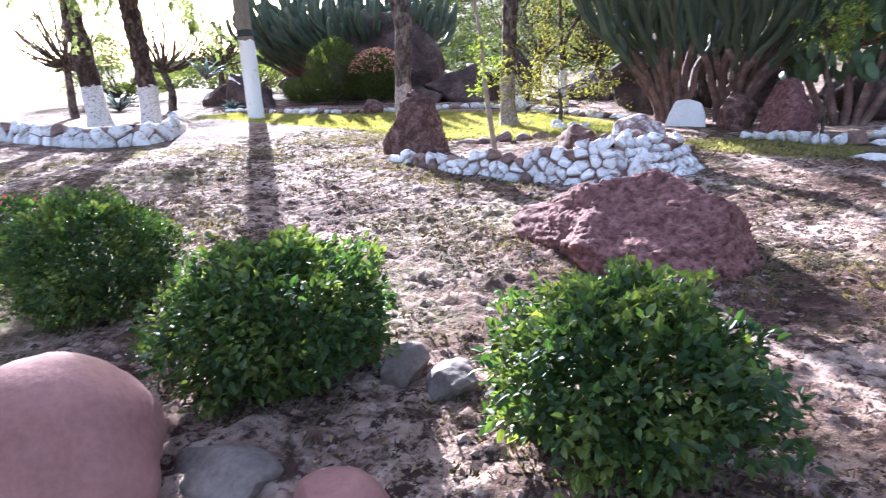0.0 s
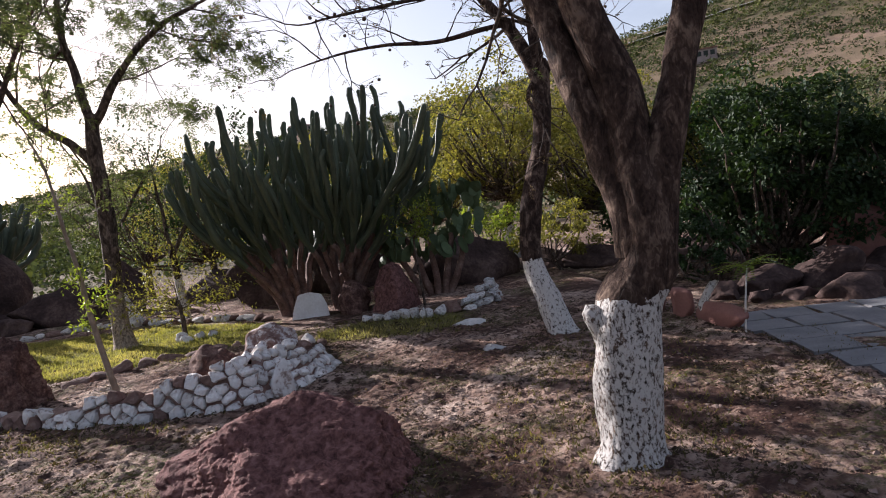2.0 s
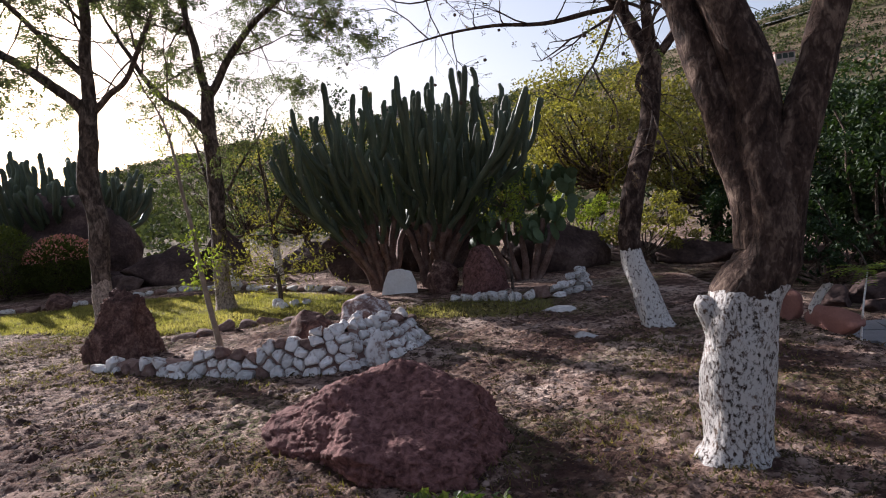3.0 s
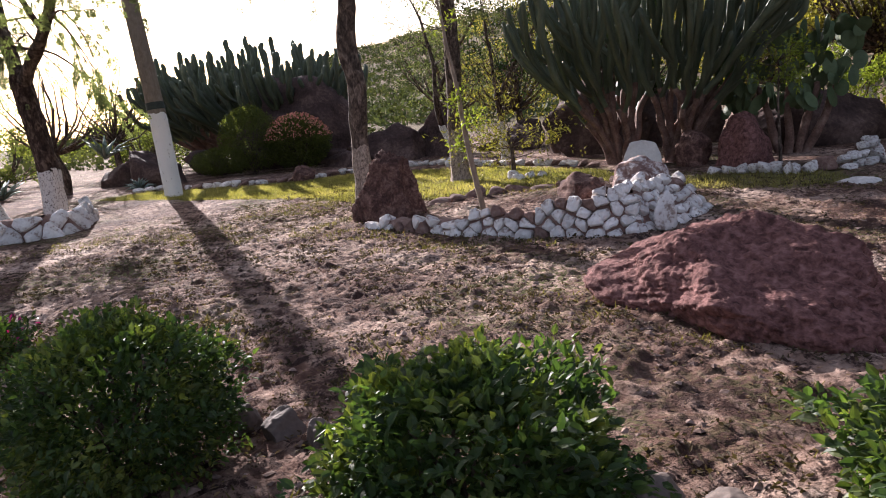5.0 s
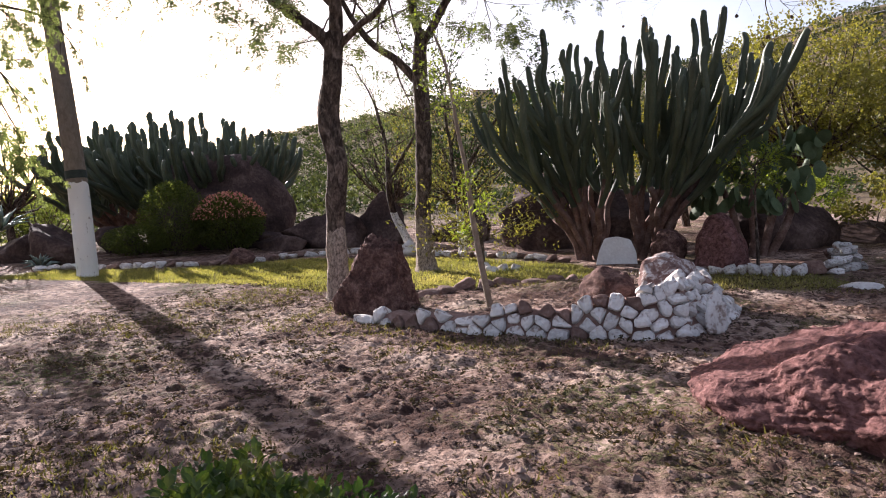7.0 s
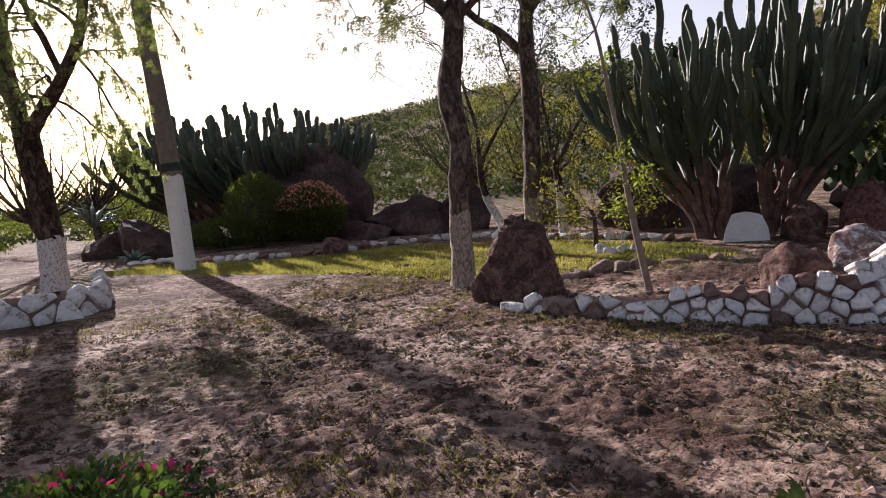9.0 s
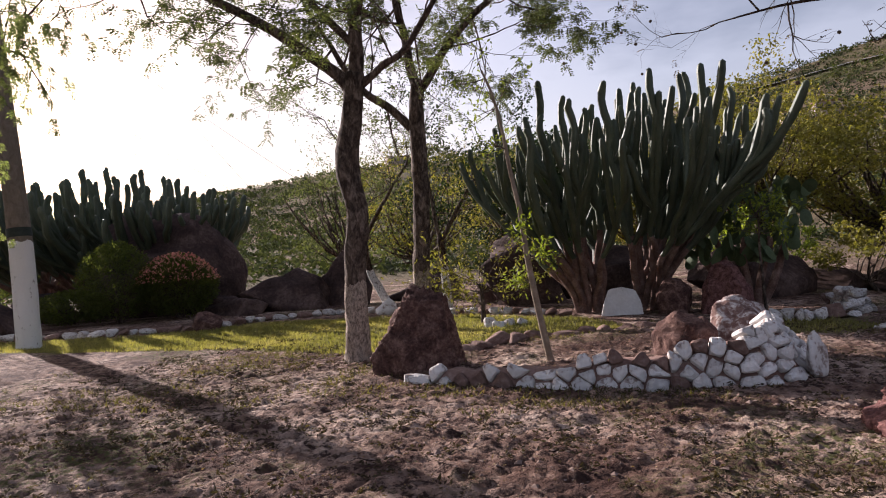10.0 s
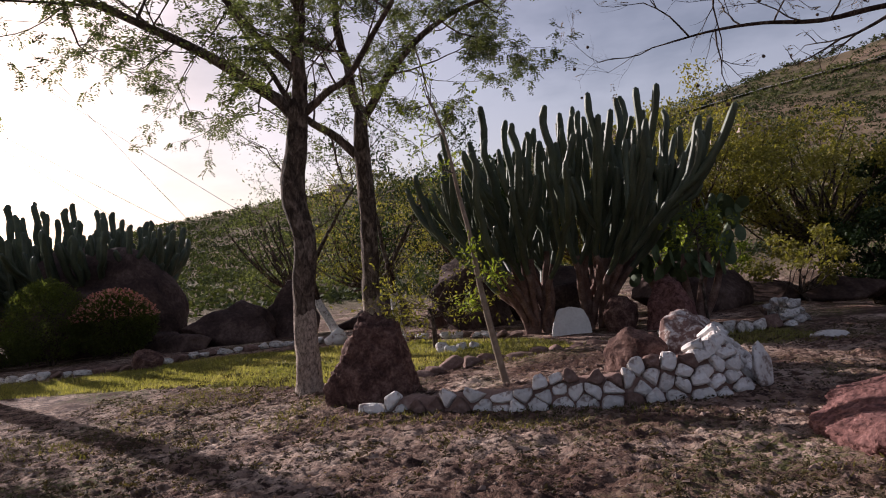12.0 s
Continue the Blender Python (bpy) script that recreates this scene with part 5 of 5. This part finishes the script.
for i in range(9):
    for j in range(11):
        x0, y0 = 3.5 + i * 0.62 + (0.16 * (9 - (5.2 + j * 0.62))), 5.2 + j * 0.62
        v = []
        for dx, dy in ((0.02, 0.02), (0.6, 0.02), (0.6, 0.6), (0.02, 0.6)):
            v.append((x0 + dx + pr.uniform(-0.03, 0.03), y0 + dy + pr.uniform(-0.03, 0.03)))
        zt = -0.43 + pr.uniform(-0.008, 0.008)
        me = mesh_of("paving_stone", [(x, y, -0.52) for x, y in v] + [(x, y, zt) for x, y in v], [(4, 5, 6, 7), (0, 1, 5, 4), (1, 2, 6, 5), (2, 3, 7, 6), (3, 0, 4, 7)], M["paving"], False)
        part("paving_stone", me, court)

# ---- scrub on the hillside ----
hr = random.Random(77)
scrub = Soup()
made = 0
while made < 21500:
    az, q = hr.uniform(-55, 62), 35 + 243 * hr.random() ** 0.9
    x, y = -2 - math.sin(radians(az)) * q, 2.2 + math.cos(radians(az)) * q
    if noise.noise(Vector((x * 0.022, y * 0.022, 1))) + hr.uniform(-0.45, 0.45) < -0.38:
        continue
    w = (0.35 + 1.1 * hr.random() ** 2.2) * (0.6 + q / 260)
    z = ground_z(x, y)
    for _ in range(17):
        d = rnd_dir(hr)
        d.z = abs(d.z)
        p = Vector((x, y, z)) + Vector((d.x, d.y, d.z * 0.75)) * w * hr.uniform(0.5, 1.0)
        leaf(scrub, p, (rnd_dir(hr) + d * 0.4).normalized(), (d + Vector((0, 0, 0.6))).normalized(), w * hr.uniform(0.3, 0.6), w * hr.uniform(0.28, 0.45))
    made += 1
tagged(new("hillside_scrub", scrub.mesh("hillside_scrub", M["shrub"], False)), "scattered green scrub covering the hillside", "shrubs", kind="stuff")

# ---- road and houses on the hillside ----
def on_hill(az, el):
    """The place on the hillside seen from the garden at an azimuth and a height angle."""
    lo, hi = 36.0, 268.0
    for _ in range(40):
        q = (lo + hi) / 2
        x, y = -2 - math.sin(radians(az)) * q, 2.2 + math.cos(radians(az)) * q
        if math.degrees(math.atan2(hill(x, y) - 1.4, q)) < el:
            lo = q
        else:
            hi = q
    return Vector((x, y, hill(x, y)))


road = Soup()
edge = []
for i in range(40):
    az = -9 - i * 0.65
    p = on_hill(az, ridge(az) - 1.3 - 0.012 * i)
    out = Vector((-math.sin(radians(az)), math.cos(radians(az)), 0)) * 2.2
    edge += [p - out + Vector((0, 0, 0.2)), p + out + Vector((0, 0, 1.3))]
road.add(edge, [(2 * i, 2 * i + 2, 2 * i + 3, 2 * i + 1) for i in range(39)])
tagged(new("hill_road", road.mesh("hill_road", M["paving"])), "pale road cut across the hillside", "road", kind="structure")


def house(az, el, w, d, h, label):
    p = on_hill(az, el)
    t = thing("house", p.x, p.y, p.z - 1.0, label, "house", "hillside houses", rz=az + 12)
    bm = bmesh.new()
    bmesh.ops.create_cube(bm, size=1)
    for v in bm.verts:
        v.co = Vector((v.co.x * w, v.co.y * d, (v.co.z + 0.5) * (h + 1.0)))
    me = bpy.data.meshes.new("wall")
    bm.to_mesh(me), bm.free()
    me.materials.append(M["render_wall"])
    part("wall", me, t)
    z = h + 1.0
    part("roof", mesh_of("roof", [(-w * 0.54, -d * 0.56, z + 0.02), (w * 0.54, -d * 0.56, z + 0.02), (w * 0.54, d * 0.56, z + 0.5), (-w * 0.54, d * 0.56, z + 0.5), (-w * 0.54, -d * 0.56, z + 0.25), (w * 0.54, -d * 0.56, z + 0.25), (w * 0.54, d * 0.56, z + 0.73), (-w * 0.54, d * 0.56, z + 0.73)], [(0, 1, 5, 4), (1, 2, 6, 5), (2, 3, 7, 6), (3, 0, 4, 7), (4, 5, 6, 7), (3, 2, 1, 0)], M["terracotta"], False), t)
    for i in range(3):
        x = (i - 1) * w * 0.3
        part("window", mesh_of("window", [(x - 0.5, -d / 2 - 0.03, 1.9), (x + 0.5, -d / 2 - 0.03, 1.9), (x + 0.5, -d / 2 - 0.03, 3.0), (x - 0.5, -d / 2 - 0.03, 3.0)], [(0, 1, 2, 3)], M["pole_band"], False), t)


house(-18.0, 8.6, 5, 4, 2.4, "small pale house among hillside scrub")
house(-15.6, 8.3, 4, 3, 2.2, "small pale house among hillside scrub")
house(16.4, 7.9, 9, 5, 2.6, "flat pale house on the ridge")

# ---- grass, clods and litter ----
gr = random.Random(5)


def blades(n, where, h, w, material, name, label, splay=0.5):
    s = Soup()
    k = tries = 0
    while k < n and tries < n * 12:
        tries += 1
        p = where()
        if p is None:
            continue
        x, y = p
        z = ground_z(x, y) - 0.005
        a = gr.uniform(0, 6.28)
        hh = h * gr.uniform(0.5, 1.3)
        ux, uy = math.cos(a) * w * 0.5, math.sin(a) * w * 0.5
        b = Vector((x + gr.uniform(-1, 1) * splay * hh, y + gr.uniform(-1, 1) * splay * hh, z + hh))
        s.add([Vector((x - ux, y - uy, z)), Vector((x + ux, y + uy, z)), b], [(0, 1, 2)])
        k += 1
    return tagged(new(name, s.mesh(name, M[material], False)), label, "grass", kind="stuff")


def lawn_spot():
    x, y = gr.uniform(-16, -0.3), gr.uniform(10.4, 15)
    return (x, y) if inside(x, y, LAWN) or (inside(x, y, PATCH) and gr.random() < 0.6) else None


def weed_spot():
    x, y = gr.uniform(-11, 4), gr.uniform(3.3, 13)
    v = noise.noise(Vector((x * 0.55, y * 0.55, 4))) + 0.5 * noise.noise(Vector((x * 2.3, y * 2.3, 8)))
    return (x, y) if v > 0.18 + gr.uniform(-0.05, 0.25) else None


blades(42000, lawn_spot, 0.055, 0.014, "grass", "lawn_grass", "short sunlit green lawn grass")
blades(19000, weed_spot, 0.042, 0.012, "weed", "sparse_grass", "thin patches of dry grass on the soil", 0.9)

clod = Soup()
for _ in range(14000):
    x, y = gr.uniform(-10, 3.2), 3.2 + 9 * gr.random() ** 1.3
    w = 0.006 + 0.026 * gr.random() ** 3
    z = ground_z(x, y)
    a = gr.uniform(0, 6.28)
    pts = [Vector((x + math.cos(a + i * 1.57) * w * gr.uniform(0.7, 1.4), y + math.sin(a + i * 1.57) * w * gr.uniform(0.7, 1.4), z + w * gr.uniform(-0.2, 0.3))) for i in range(4)]
    clod.add([*pts, Vector((x, y, z + w * gr.uniform(0.3, 0.7)))], [(0, 1, 4), (1, 2, 4), (2, 3, 4), (3, 0, 4)])
tagged(new("soil_clods", clod.mesh("soil_clods", M["clod"], False)), "crumbly clods strewn over the soil", "soil", kind="stuff")
tufts, made = Soup(), 0
while made < 7500:
    x, y = gr.uniform(-10, 3.2), 3.2 + 9 * gr.random() ** 1.3
    v = Vector((x, y, 0))
    if noise.noise(v * 1.1 + Vector((3, 1, 0))) + 0.6 * noise.noise(v * 4.0) < gr.uniform(-0.25, 0.35) or inside(x, y, BED):
        continue
    made += 1
    z, w = ground_z(x, y), gr.uniform(0.015, 0.05)
    for _ in range(gr.randint(5, 11)):
        d = rnd_dir(gr, 0.5)
        d.z = abs(d.z)
        q = Vector((x + gr.uniform(-w, w), y + gr.uniform(-w, w), z + gr.uniform(0, w * 0.4)))
        leaf(tufts, q, d, rnd_dir(gr), w * gr.uniform(0.5, 1.1), w * gr.uniform(0.2, 0.5))
tagged(new("withered_weeds", tufts.mesh("withered_weeds", M["withered"], False)), "ragged dark withered weeds and leaves over the soil", "weeds", kind="stuff")
litter = Soup()
for _ in range(9000):
    x, y = gr.uniform(-9, 3), 3.2 + 8 * gr.random() ** 1.2
    d = rnd_dir(gr, 0.25)
    leaf(litter, Vector((x, y, ground_z(x, y) + 0.008)), d, (Vector((0, 0, 1)) + rnd_dir(gr) * 0.4).normalized(), gr.uniform(0.015, 0.045), gr.uniform(0.008, 0.02))
tagged(new("leaf_litter", litter.mesh("leaf_litter", M["leaf_dry"], False)), "dry fallen leaves scattered on the soil", "leaf litter", kind="stuff")
